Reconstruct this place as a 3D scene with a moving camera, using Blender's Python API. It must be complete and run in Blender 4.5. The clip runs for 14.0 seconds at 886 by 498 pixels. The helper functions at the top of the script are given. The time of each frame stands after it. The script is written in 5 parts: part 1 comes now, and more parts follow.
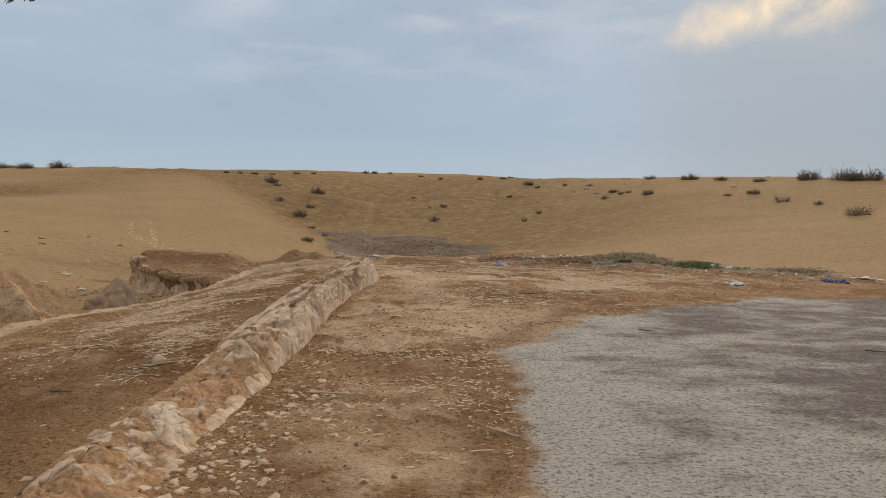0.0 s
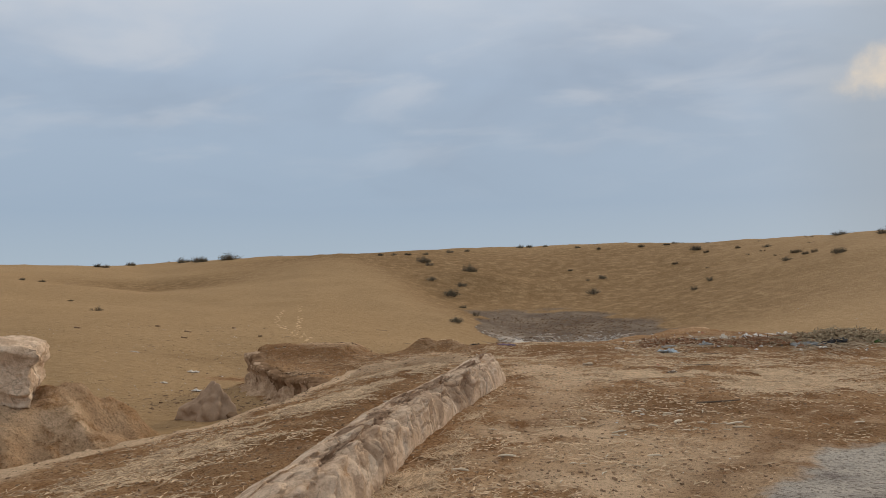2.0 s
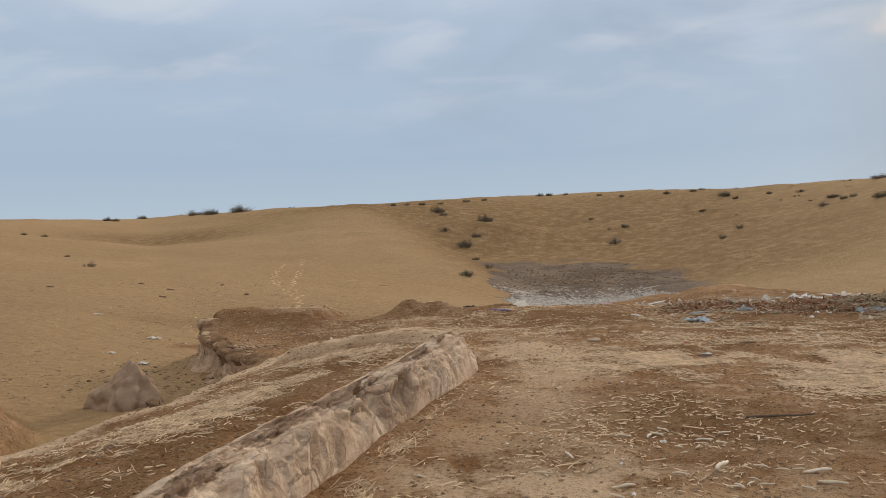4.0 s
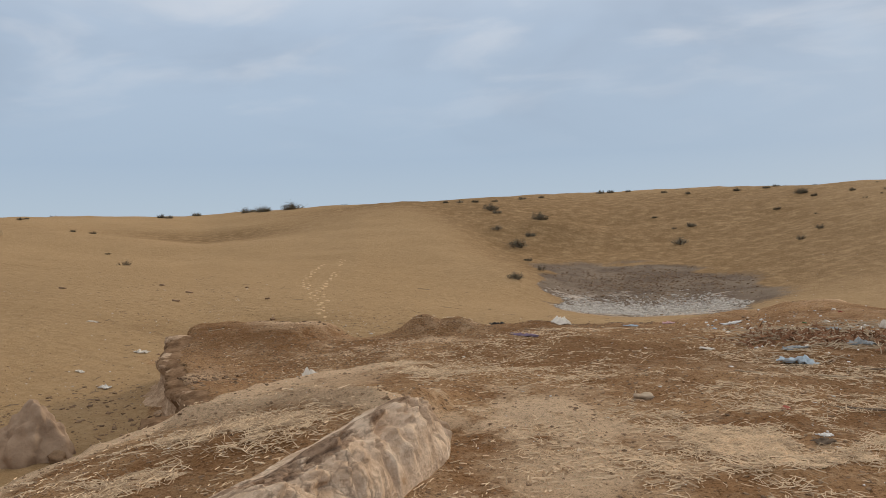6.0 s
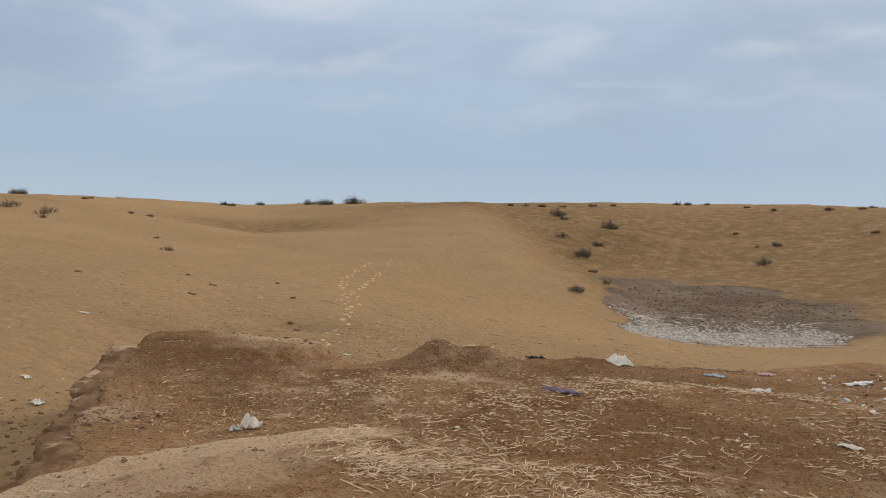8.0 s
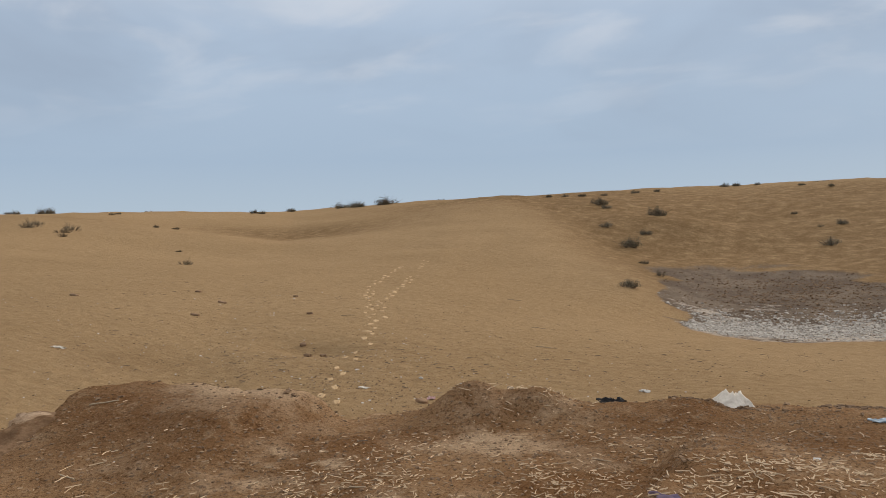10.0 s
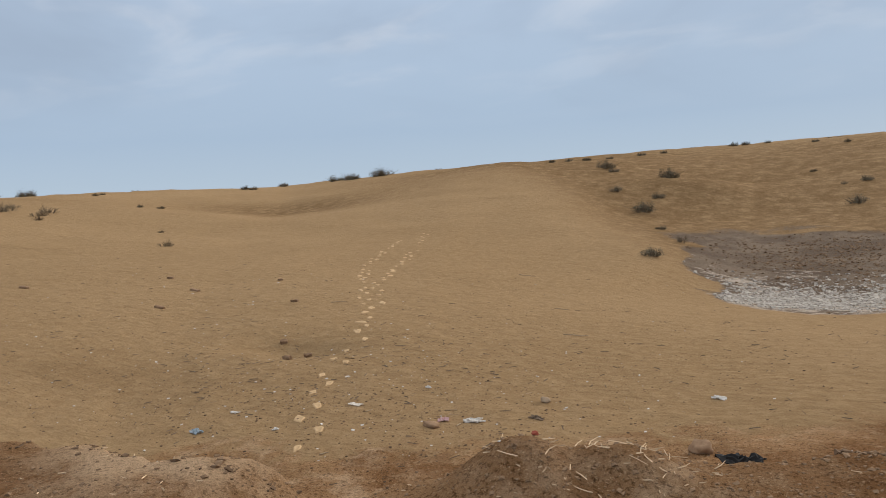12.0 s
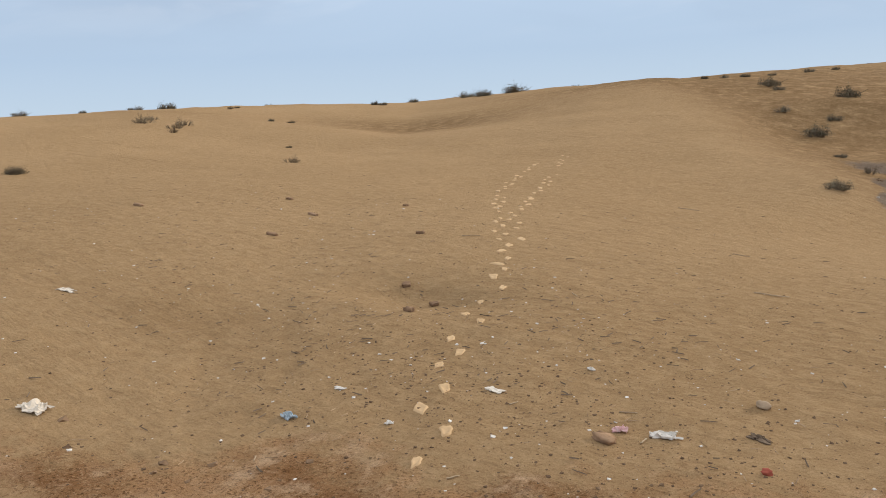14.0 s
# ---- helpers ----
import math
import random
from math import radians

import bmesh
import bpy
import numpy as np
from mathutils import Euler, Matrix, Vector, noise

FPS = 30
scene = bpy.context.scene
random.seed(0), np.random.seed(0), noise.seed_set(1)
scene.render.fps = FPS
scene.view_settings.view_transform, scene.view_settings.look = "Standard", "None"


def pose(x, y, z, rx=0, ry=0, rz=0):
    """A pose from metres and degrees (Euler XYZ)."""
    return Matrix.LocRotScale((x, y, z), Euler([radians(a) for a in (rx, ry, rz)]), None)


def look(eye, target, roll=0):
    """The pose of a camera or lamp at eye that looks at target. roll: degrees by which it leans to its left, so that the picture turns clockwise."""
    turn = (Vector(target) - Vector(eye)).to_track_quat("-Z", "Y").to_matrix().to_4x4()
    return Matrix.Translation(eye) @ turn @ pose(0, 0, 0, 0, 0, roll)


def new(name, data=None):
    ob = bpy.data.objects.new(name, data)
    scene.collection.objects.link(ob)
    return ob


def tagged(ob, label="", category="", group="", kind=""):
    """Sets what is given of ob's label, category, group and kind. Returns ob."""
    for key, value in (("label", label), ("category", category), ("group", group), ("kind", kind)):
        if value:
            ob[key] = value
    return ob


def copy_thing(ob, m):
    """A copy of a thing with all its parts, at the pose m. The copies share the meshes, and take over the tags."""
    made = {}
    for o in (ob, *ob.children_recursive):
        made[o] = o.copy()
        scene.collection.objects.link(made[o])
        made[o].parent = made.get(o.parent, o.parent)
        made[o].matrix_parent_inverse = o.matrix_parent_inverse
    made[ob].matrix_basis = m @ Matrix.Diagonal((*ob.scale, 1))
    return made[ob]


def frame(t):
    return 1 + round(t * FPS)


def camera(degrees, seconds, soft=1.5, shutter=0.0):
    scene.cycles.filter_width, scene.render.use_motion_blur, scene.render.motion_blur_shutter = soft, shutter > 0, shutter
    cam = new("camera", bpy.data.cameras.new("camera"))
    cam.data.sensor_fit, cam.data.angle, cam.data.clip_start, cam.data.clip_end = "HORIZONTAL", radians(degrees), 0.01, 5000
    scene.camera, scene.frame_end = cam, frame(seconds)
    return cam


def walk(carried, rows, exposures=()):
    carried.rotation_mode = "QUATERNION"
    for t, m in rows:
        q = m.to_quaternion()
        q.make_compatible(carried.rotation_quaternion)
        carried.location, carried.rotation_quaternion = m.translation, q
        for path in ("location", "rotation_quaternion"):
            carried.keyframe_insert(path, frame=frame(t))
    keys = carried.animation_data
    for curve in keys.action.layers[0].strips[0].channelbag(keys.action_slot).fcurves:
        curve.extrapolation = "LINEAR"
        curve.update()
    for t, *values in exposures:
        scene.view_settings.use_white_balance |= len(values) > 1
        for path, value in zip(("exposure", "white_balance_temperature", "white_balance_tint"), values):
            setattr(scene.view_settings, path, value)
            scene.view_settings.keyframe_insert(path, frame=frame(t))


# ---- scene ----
cam = camera(60.4, 14.0, soft=0.4)
METRES, EYE, TILT, LEAN, TURN = 19.0, 1.3, -3.5, -1.5, 0.0
ROWS = [
    (0.0, 0.0, 0.0, 0.0, -0.0, 0.0, -0.0),
    (0.5, 0.0045, 0.0368, 0.0032, -0.79, 1.19, 1.57),
    (1.0, 0.0079, 0.0725, 0.0059, 0.51, 2.09, 1.59),
    (1.5, 0.0118, 0.1076, 0.0085, 5.63, 4.54, 2.01),
    (2.0, 0.0137, 0.146, 0.0112, 12.19, 5.85, 2.2),
    (2.5, 0.017, 0.1818, 0.0124, 14.18, 4.17, 3.69),
    (3.0, 0.0185, 0.2181, 0.0155, 13.31, 2.39, 2.65),
    (5.5, 0.0238, 0.397, 0.0262, 16.96, 2.21, 2.59),
    (6.0, 0.0201, 0.4351, 0.029, 18.58, 2.22, 2.15),
    (6.5, 0.0164, 0.4721, 0.0313, 18.65, 2.8, 2.59),
    (7.0, 0.0142, 0.5122, 0.033, 18.58, 2.59, 2.07),
    (7.5, 0.0074, 0.5477, 0.0345, 18.9, 2.23, 0.38),
    (8.0, -0.0016, 0.585, 0.0376, 23.57, 2.4, -1.58),
    (8.5, -0.0164, 0.6198, 0.0403, 26.63, 1.77, -2.57),
    (11.0, -0.088, 0.781, 0.0519, 25.82, 2.17, 3.72),
    (11.5, -0.1079, 0.81, 0.0536, 25.79, 1.52, 4.08),
    (12.0, -0.123, 0.8402, 0.0542, 26.48, 0.03, 3.23),
    (12.5, -0.1412, 0.8677, 0.0569, 27.42, -0.81, 0.95),
    (13.0, -0.1577, 0.8932, 0.0586, 27.76, -0.89, 0.54),
    (13.5, -0.1789, 0.9191, 0.0608, 32.35, -2.19, 1.09),
    (14.0, -0.1983, 0.941, 0.0618, 36.04, -5.63, 1.64),
]
walk(cam, [(t, pose(0, 0, EYE, TILT, LEAN, TURN) @ pose(METRES * x, METRES * y, METRES * z, 90 + pitch, roll, yaw)) for t, x, y, z, yaw, pitch, roll in ROWS],
     exposures=((0.0, 0.0, 7020, 12), (1.2, -0.08, 6960, 12), (2.2, -0.15, 6870, 12), (3.0, 0.02, 6870, 12), (6.0, 0.05, 6870, 12), (8.5, 0.07, 6880, 12), (11.0, 0.0, 6760, 12), (12.5, 0.14, 6740, 12), (13.5, 0.13, 6740, 12), (14.0, 0.36, 6720, 12)))

# ---- sky and sun ----
SUN_AZ, SUN_EL = 23.0, 17.0
SUN_DIR = Vector((math.sin(radians(SUN_AZ)) * math.cos(radians(SUN_EL)), math.cos(radians(SUN_AZ)) * math.cos(radians(SUN_EL)), math.sin(radians(SUN_EL))))


class Nodes:
    """Short hand for node trees."""

    def __init__(self, tree):
        self.tree = tree
        tree.nodes.clear()

    def add(self, kind, sets=(), **links):
        n = self.tree.nodes.new(kind)
        for key, value in sets:
            setattr(n, key, value)
        for key, value in links.items():
            key = key.replace("_", " ").title() if not key.startswith("i_") else int(key[2:])
            sock = n.inputs[key]
            if isinstance(value, bpy.types.NodeSocket):
                self.tree.links.new(value, sock)
            else:
                sock.default_value = value
        return n

    def math(self, op, a, b=0.0, c=0.0, clamp=False):
        return self.add("ShaderNodeMath", (("operation", op), ("use_clamp", clamp)), i_0=a, i_1=b, i_2=c).outputs[0]

    def vmath(self, op, a, b=(0, 0, 0)):
        n = self.add("ShaderNodeVectorMath", (("operation", op),), i_0=a, i_1=b)
        return n.outputs[1] if op in ("DOT_PRODUCT", "LENGTH") else n.outputs[0]

    def noise(self, vec, scale, detail=4.0, rough=0.55, warp=0.0):
        n = self.add("ShaderNodeTexNoise", (), vector=vec, scale=scale, detail=detail, roughness=rough, distortion=warp)
        return n.outputs[0]

    def step(self, v, a, b, to=(0.0, 1.0)):
        n = self.add("ShaderNodeMapRange", (("interpolation_type", "SMOOTHSTEP"),), i_0=v, i_1=a, i_2=b, i_3=to[0], i_4=to[1])
        return n.outputs[0]

    def mix(self, f, a, b, mode="MIX"):
        n = self.add("ShaderNodeMix", (("data_type", "RGBA"), ("blend_type", mode)))
        for key, value in ((0, f), (6, a), (7, b)):
            if isinstance(value, bpy.types.NodeSocket):
                self.tree.links.new(value, n.inputs[key])
            else:
                n.inputs[key].default_value = (*value, 1) if isinstance(value, tuple) and len(value) == 3 else value
        return n.outputs[2]

    def ramp(self, v, stops):
        n = self.add("ShaderNodeValToRGB", (), i_0=v)
        r = n.color_ramp
        while len(r.elements) < len(stops):
            r.elements.new(0.5)
        for e, (p, c) in zip(r.elements, stops):
            e.position, e.color = p, (*c, 1)
        return n.outputs[0]


def make_world():
    world = bpy.data.worlds.new("overcast_sky")
    scene.world = world
    world.use_nodes = True
    k = Nodes(world.node_tree)
    way = k.add("ShaderNodeTexCoord").outputs["Generated"]
    sep = k.add("ShaderNodeSeparateXYZ", (), vector=way)
    up = k.math("MAXIMUM", sep.outputs[2], 0.0)
    air = k.add("ShaderNodeTexSky", (("sky_type", "NISHITA"), ("sun_disc", False), ("sun_elevation", radians(SUN_EL)), ("sun_rotation", radians(SUN_AZ)), ("dust_density", 2.5))).outputs[0]
    air = k.mix(1.0, air, (0.06, 0.06, 0.06), "MULTIPLY")
    # cloud deck: brighter towards the zenith, as an overcast sky is
    deck = k.ramp(up, ((0.0, DECK[0]), (0.09, DECK[1]), (0.25, DECK[2]), (0.40, DECK[3]), (1.0, DECK[4])))
    flat = k.vmath("DIVIDE", way, k.add("ShaderNodeCombineXYZ", (), i_0=k.math("ADD", up, 0.16), i_1=k.math("ADD", up, 0.16), i_2=1.0).outputs[0])
    flat = k.vmath("MULTIPLY", flat, (1.0, 1.0, 0.0))
    big = k.noise(flat, 0.55, 5.0, 0.55, 0.6)
    small = k.noise(k.vmath("MULTIPLY", k.vmath("ADD", flat, (3.1, 1.7, 0)), (1.0, 1.35, 1.0)), 1.7, 5.0, 0.5, 0.4)
    white = k.math("MULTIPLY", k.step(small, 0.46, 0.68), k.step(up, 0.07, 0.30))
    white = k.math("MULTIPLY", white, 0.46)
    dark = k.math("MULTIPLY", k.step(big, 0.42, 0.70), k.step(up, 0.06, 0.22))
    deck = k.mix(k.math("MULTIPLY", dark, 0.5), deck, (0.24, 0.31, 0.42))
    deck = k.mix(white, deck, (0.66, 0.71, 0.78))
    # the thin place in the clouds before the sun
    gap_way = SUN_DIR
    side = Vector((math.cos(radians(SUN_AZ)), -math.sin(radians(SUN_AZ)), 0))
    rise = side.cross(SUN_DIR)
    a = k.math("DIVIDE", k.vmath("DOT_PRODUCT", way, tuple(side)), 0.100)
    b = k.math("DIVIDE", k.math("SUBTRACT", k.vmath("DOT_PRODUCT", way, tuple(rise)), GAP_RISE), 0.036)
    b = k.math("SUBTRACT", b, k.math("MULTIPLY", a, 0.35))
    front = k.step(k.vmath("DOT_PRODUCT", way, tuple(gap_way)), 0.5, 0.8)
    d = k.math("SQRT", k.math("ADD", k.math("MULTIPLY", a, a), k.math("MULTIPLY", b, b)))
    d = k.math("ADD", d, k.math("MULTIPLY", k.math("SUBTRACT", k.noise(way, 13.0, 6.0, 0.6), 0.5), 1.5))
    glow = k.math("MULTIPLY", k.step(d, 1.25, 0.15), front)
    halo = k.math("MULTIPLY", k.step(d, 3.6, 0.3), front)
    heavy = k.step(k.vmath("DOT_PRODUCT", way, tuple(Vector((0.52, 0.84, 0.16)).normalized())), 0.93, 0.995)
    deck = k.mix(k.math("MULTIPLY", heavy, 0.6), deck, (0.30, 0.37, 0.44))
    deck = k.mix(k.math("MULTIPLY", halo, 0.04), deck, (0.55, 0.60, 0.65))
    deck = k.mix(k.math("MULTIPLY", glow, k.step(k.noise(way, 9.0, 6.0, 0.6, 0.5), 0.30, 0.58)), deck, (1.02, 0.84, 0.60))
    sky = k.mix(0.985, air, deck)
    bg = k.add("ShaderNodeBackground", (), color=sky, strength=SKY)
    k.add("ShaderNodeOutputWorld", (), surface=bg.outputs[0])


DECK = ((0.435, 0.548, 0.650), (0.360, 0.483, 0.632), (0.408, 0.529, 0.688), (0.60, 0.69, 0.81), (1.05, 1.03, 1.0))
GAP_RISE, SKY = -0.062, 1.0
make_world()
sun_lamp = new("sun", bpy.data.lights.new("sun", "SUN"))
sun_lamp.data.energy, sun_lamp.data.angle, sun_lamp.data.color = 1.7, radians(14), (1.0, 0.90, 0.74)
sun_lamp.matrix_world = look(SUN_DIR * 50, (0, 0, 0))

# ---- materials ----


def material(name, build, rough=0.9, gloss=0.2):
    mat = bpy.data.materials.new(name)
    mat.use_nodes = True
    k = Nodes(mat.node_tree)
    spot = k.add("ShaderNodeTexCoord").outputs["Object"]
    color, height, depth = build(k, spot)
    bsdf = k.add("ShaderNodeBsdfPrincipled", (), base_color=color if isinstance(color, bpy.types.NodeSocket) else (*color, 1), roughness=rough)
    bsdf.inputs["Specular IOR Level"].default_value = gloss
    if height is not None:
        k.tree.links.new(k.add("ShaderNodeBump", (), height=height, distance=depth, strength=0.8).outputs[0], bsdf.inputs["Normal"])
    k.add("ShaderNodeOutputMaterial", (), surface=bsdf.outputs[0])
    return mat


def ground_look(k, spot):
    spot = k.add("ShaderNodeNewGeometry").outputs["Position"]
    mask = lambda n: k.add("ShaderNodeAttribute", (("attribute_name", n),)).outputs["Fac"]
    wide, mid, fine = k.noise(spot, 0.12, 4), k.noise(spot, 0.9, 6, 0.62), k.noise(spot, 6.0, 8, 0.7)
    grit, grain = k.noise(spot, 34.0, 6, 0.75), k.noise(spot, 130.0, 3, 0.7)
    streak = k.noise(k.vmath("MULTIPLY", spot, (1.2, 3.6, 1.0)), 1.7, 8, 0.62, 0.6)
    ripple = k.noise(k.vmath("MULTIPLY", spot, (2.2, 8.0, 1.0)), 1.6, 6, 0.6, 0.8)
    # loose dune sand
    sand = k.mix(k.step(wide, 0.35, 0.65), SAND_A, SAND_B)
    sand = k.mix(k.math("MULTIPLY", k.step(streak, 0.45, 0.72), 0.45), sand, SAND_C)
    sand = k.mix(k.math("MULTIPLY", k.step(fine, 0.44, 0.62), 0.5), sand, SAND_D)
    # dull sand: coarse dark sand, and dune shade put into the colour
    sand = k.mix(k.math("MULTIPLY", mask("dull"), k.step(k.noise(spot, 1.3, 6, 0.7), 0.25, 0.6)), sand, k.mix(k.step(k.noise(spot, 6.0, 6, 0.75), 0.42, 0.62), SAND_DULL_SHADE, SAND_C))
    # trodden brown earth with dung and dust
    earth = k.mix(k.step(mid, 0.36, 0.62), EARTH_A, EARTH_B)
    earth = k.mix(k.math("MULTIPLY", k.step(fine, 0.50, 0.68), 0.5), earth, EARTH_C)
    # dull earth: darker soil, and the terrace corner's overhang shadow as colour
    earth = k.mix(k.math("MULTIPLY", k.math("MULTIPLY", mask("dull"), 0.75), k.step(mid, 0.22, 0.60)), earth, EARTH_D)
    earth = k.mix(k.math("MULTIPLY", k.step(grit, 0.52, 0.62), 0.6), earth, EARTH_D)
    earth = k.mix(k.math("MULTIPLY", k.step(k.noise(spot, 48.0, 5, 0.75), 0.58, 0.64), 0.7), earth, EARTH_C)
    clot = k.step(k.noise(k.vmath("ADD", spot, (5.3, 2.1, 0)), 21.0, 6, 0.7), 0.60, 0.66)
    earth = k.mix(k.math("MULTIPLY", clot, 0.75), earth, (0.10, 0.052, 0.025))
    dust = k.math("ADD", k.math("MULTIPLY", mask("crust"), 0.9), k.math("MULTIPLY", k.step(k.noise(spot, 0.5, 5, 0.6), 0.44, 0.64), 0.7))
    dust = k.math("MULTIPLY", dust, k.step(k.math("ADD", k.noise(spot, 2.6, 8, 0.7), k.math("MULTIPLY", mask("crust"), 0.22)), 0.46, 0.66), clamp=True)
    dust = k.math("MULTIPLY", dust, k.math("SUBTRACT", 1.0, k.math("MULTIPLY", mask("dull"), 0.85)))
    earth = k.mix(dust, earth, CRUST)
    # ash-grey hard ground
    across = k.add("ShaderNodeSeparateXYZ", (), vector=spot).outputs[0]
    scuff = k.noise(k.vmath("MULTIPLY", spot, (0.8, 1.2, 1.0)), 1.4, 9, 0.74)
    pale = k.math("ADD", scuff, k.math("MULTIPLY", k.math("SUBTRACT", k.noise(spot, 0.30, 4, 0.55), 0.5), 0.55))
    pale = k.math("ADD", pale, k.step(across, 0.8, 4.0, (0.09, -0.09)))
    grey = k.mix(k.step(pale, 0.36, 0.60), GREY_A, GREY_B)
    grey = k.mix(k.math("MULTIPLY", k.step(k.noise(spot, 9.0, 8, 0.75), 0.50, 0.62), 0.5), grey, (0.60, 0.55, 0.475))
    grey = k.mix(k.math("MULTIPLY", k.step(grit, 0.50, 0.60), 0.55), grey, GREY_C)
    # dried-out pond bed
    near = k.step(k.add("ShaderNodeSeparateXYZ", (), vector=spot).outputs[1], 46.5, 39.5)
    pan = k.mix(k.step(k.noise(spot, 0.5, 6, 0.65), 0.4, 0.62), PAN_A, PAN_B)
    flake = k.math("ADD", k.noise(k.vmath("MULTIPLY", spot, (0.6, 1.6, 1.0)), 2.0, 9, 0.78), k.math("MULTIPLY", k.math("SUBTRACT", k.noise(spot, 0.35, 4, 0.6), 0.5), 0.5))
    pan = k.mix(k.step(k.math("ADD", flake, k.math("MULTIPLY", k.math("SUBTRACT", k.math("MULTIPLY", near, k.step(across, 3.6, 0.8)), 1.0), 0.24)), 0.47, 0.56), pan, PAN_C)
    rag = k.math("MULTIPLY", k.math("SUBTRACT", k.noise(spot, 4.0, 7, 0.7), 0.5), 1.1)
    edge = lambda n: k.step(k.math("ADD", mask(n), rag), 0.25, 0.75)
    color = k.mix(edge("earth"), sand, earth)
    color = k.mix(edge("grey"), color, grey)
    color = k.mix(edge("pan"), color, pan)
    loose = k.math("SUBTRACT", 1.0, k.math("MAXIMUM", edge("earth"), edge("pan")))
    speck = k.math("SUBTRACT", 0.6, k.math("MULTIPLY", loose, 0.25))
    color = k.mix(k.math("MULTIPLY", k.step(grit, 0.50, 0.62), speck), color, k.mix(1.0, color, (0.48, 0.42, 0.36), "MULTIPLY"))
    color = k.mix(k.math("MULTIPLY", k.step(grain, 0.48, 0.64), speck), color, k.mix(1.0, color, (0.48, 0.42, 0.36), "MULTIPLY"))
    crumb = k.math("MULTIPLY", edge("earth"), 0.9)
    high = k.math("ADD", k.math("MULTIPLY", fine, 1.0), k.math("MULTIPLY", grain, 0.22))
    high = k.math("ADD", high, k.math("MULTIPLY", grit, k.math("ADD", crumb, 0.30)))
    high = k.math("ADD", high, k.math("MULTIPLY", ripple, k.math("SUBTRACT", 0.6, k.math("MULTIPLY", edge("grey"), 0.5))))
    tread = k.noise(k.vmath("MULTIPLY", spot, (1.0, 1.7, 1.0)), 2.6, 3, 0.5, 0.3)
    high = k.math("ADD", high, k.math("MULTIPLY", tread, k.math("MULTIPLY", loose, 1.0)))
    return color, high, 0.095


SAND_DULL_SHADE = (0.235, 0.143, 0.068)
SAND_A, SAND_B, SAND_C, SAND_D = (0.400, 0.261, 0.135), (0.448, 0.296, 0.157), (0.29, 0.182, 0.092), (0.525, 0.362, 0.200)
EARTH_A, EARTH_B, EARTH_C, EARTH_D, CRUST = (0.335, 0.170, 0.075), (0.55, 0.320, 0.162), (0.74, 0.51, 0.31), (0.15, 0.073, 0.032), (0.88, 0.63, 0.41)
GREY_A, GREY_B, GREY_C = (0.30, 0.248, 0.22), (0.75, 0.68, 0.585), (0.22, 0.18, 0.156)
PAN_A, PAN_B, PAN_C = (0.185, 0.138, 0.103), (0.275, 0.212, 0.158), (0.60, 0.51, 0.42)
GROUND = material("desert_ground", ground_look, 1.0, 0.03)


def clay_look(k, spot):
    spot = k.add("ShaderNodeNewGeometry").outputs["Position"]
    big, mid, fine = k.noise(spot, 1.3, 5, 0.6), k.noise(spot, 6.5, 7, 0.66), k.noise(spot, 34.0, 6, 0.72)
    color = k.mix(k.step(mid, 0.40, 0.60), CLAY_A, CLAY_B)
    color = k.mix(k.math("MULTIPLY", k.step(big, 0.52, 0.66), 0.5), color, CLAY_C)
    color = k.mix(k.math("MULTIPLY", k.step(k.noise(spot, 3.0, 6, 0.65, 0.4), 0.52, 0.66), 0.7), color, CLAY_D)
    color = k.mix(k.math("MULTIPLY", k.step(fine, 0.50, 0.68), 0.35), color, (0.22, 0.14, 0.09))
    scab = k.add("ShaderNodeAttribute", (("attribute_name", "scab"),)).outputs["Fac"]
    patch = k.step(k.math("ADD", k.noise(spot, 2.4, 7, 0.7), k.math("MULTIPLY", k.math("SUBTRACT", scab, 1.0), 0.4)), 0.44, 0.52)
    color = k.mix(k.math("MULTIPLY", patch, 0.8), color, k.mix(k.step(fine, 0.42, 0.6), (0.30, 0.185, 0.115), (0.17, 0.10, 0.062)))
    worn = k.add("ShaderNodeAttribute", (("attribute_name", "worn"),)).outputs["Fac"]
    soil = k.step(k.math("ADD", k.noise(spot, 3.6, 7, 0.7), k.math("MULTIPLY", k.math("SUBTRACT", worn, 1.0), 0.30)), 0.34, 0.46)
    color = k.mix(k.math("MULTIPLY", soil, 0.85), color, k.mix(k.step(fine, 0.42, 0.6), EARTH_A, EARTH_B))
    bent = k.vmath("ADD", spot, k.vmath("MULTIPLY", k.add("ShaderNodeTexNoise", (), vector=spot, scale=5.0, detail=5.0).outputs[1], (0.22, 0.22, 0.22)))
    gap = k.add("ShaderNodeTexVoronoi", (("feature", "DISTANCE_TO_EDGE"),), vector=bent, scale=5.5).outputs[0]
    some = k.step(k.noise(spot, 1.7, 4, 0.6), 0.42, 0.58)
    crack = k.math("MULTIPLY", k.step(gap, 0.055, 0.0), some)
    color = k.mix(k.math("MULTIPLY", crack, 0.45), color, (0.13, 0.08, 0.05))
    high = k.math("ADD", mid, k.math("MULTIPLY", fine, 0.5))
    high = k.math("ADD", high, k.math("MULTIPLY", k.step(gap, 0.0, 0.20), k.math("MULTIPLY", some, 0.5)))
    return color, high, 0.06


CLAY_A, CLAY_B, CLAY_C, CLAY_D = (0.60, 0.42, 0.285), (0.79, 0.59, 0.42), (0.38, 0.245, 0.155), (0.86, 0.69, 0.52)
CLAY = material("dry_clay", clay_look, 1.0, 0.03)


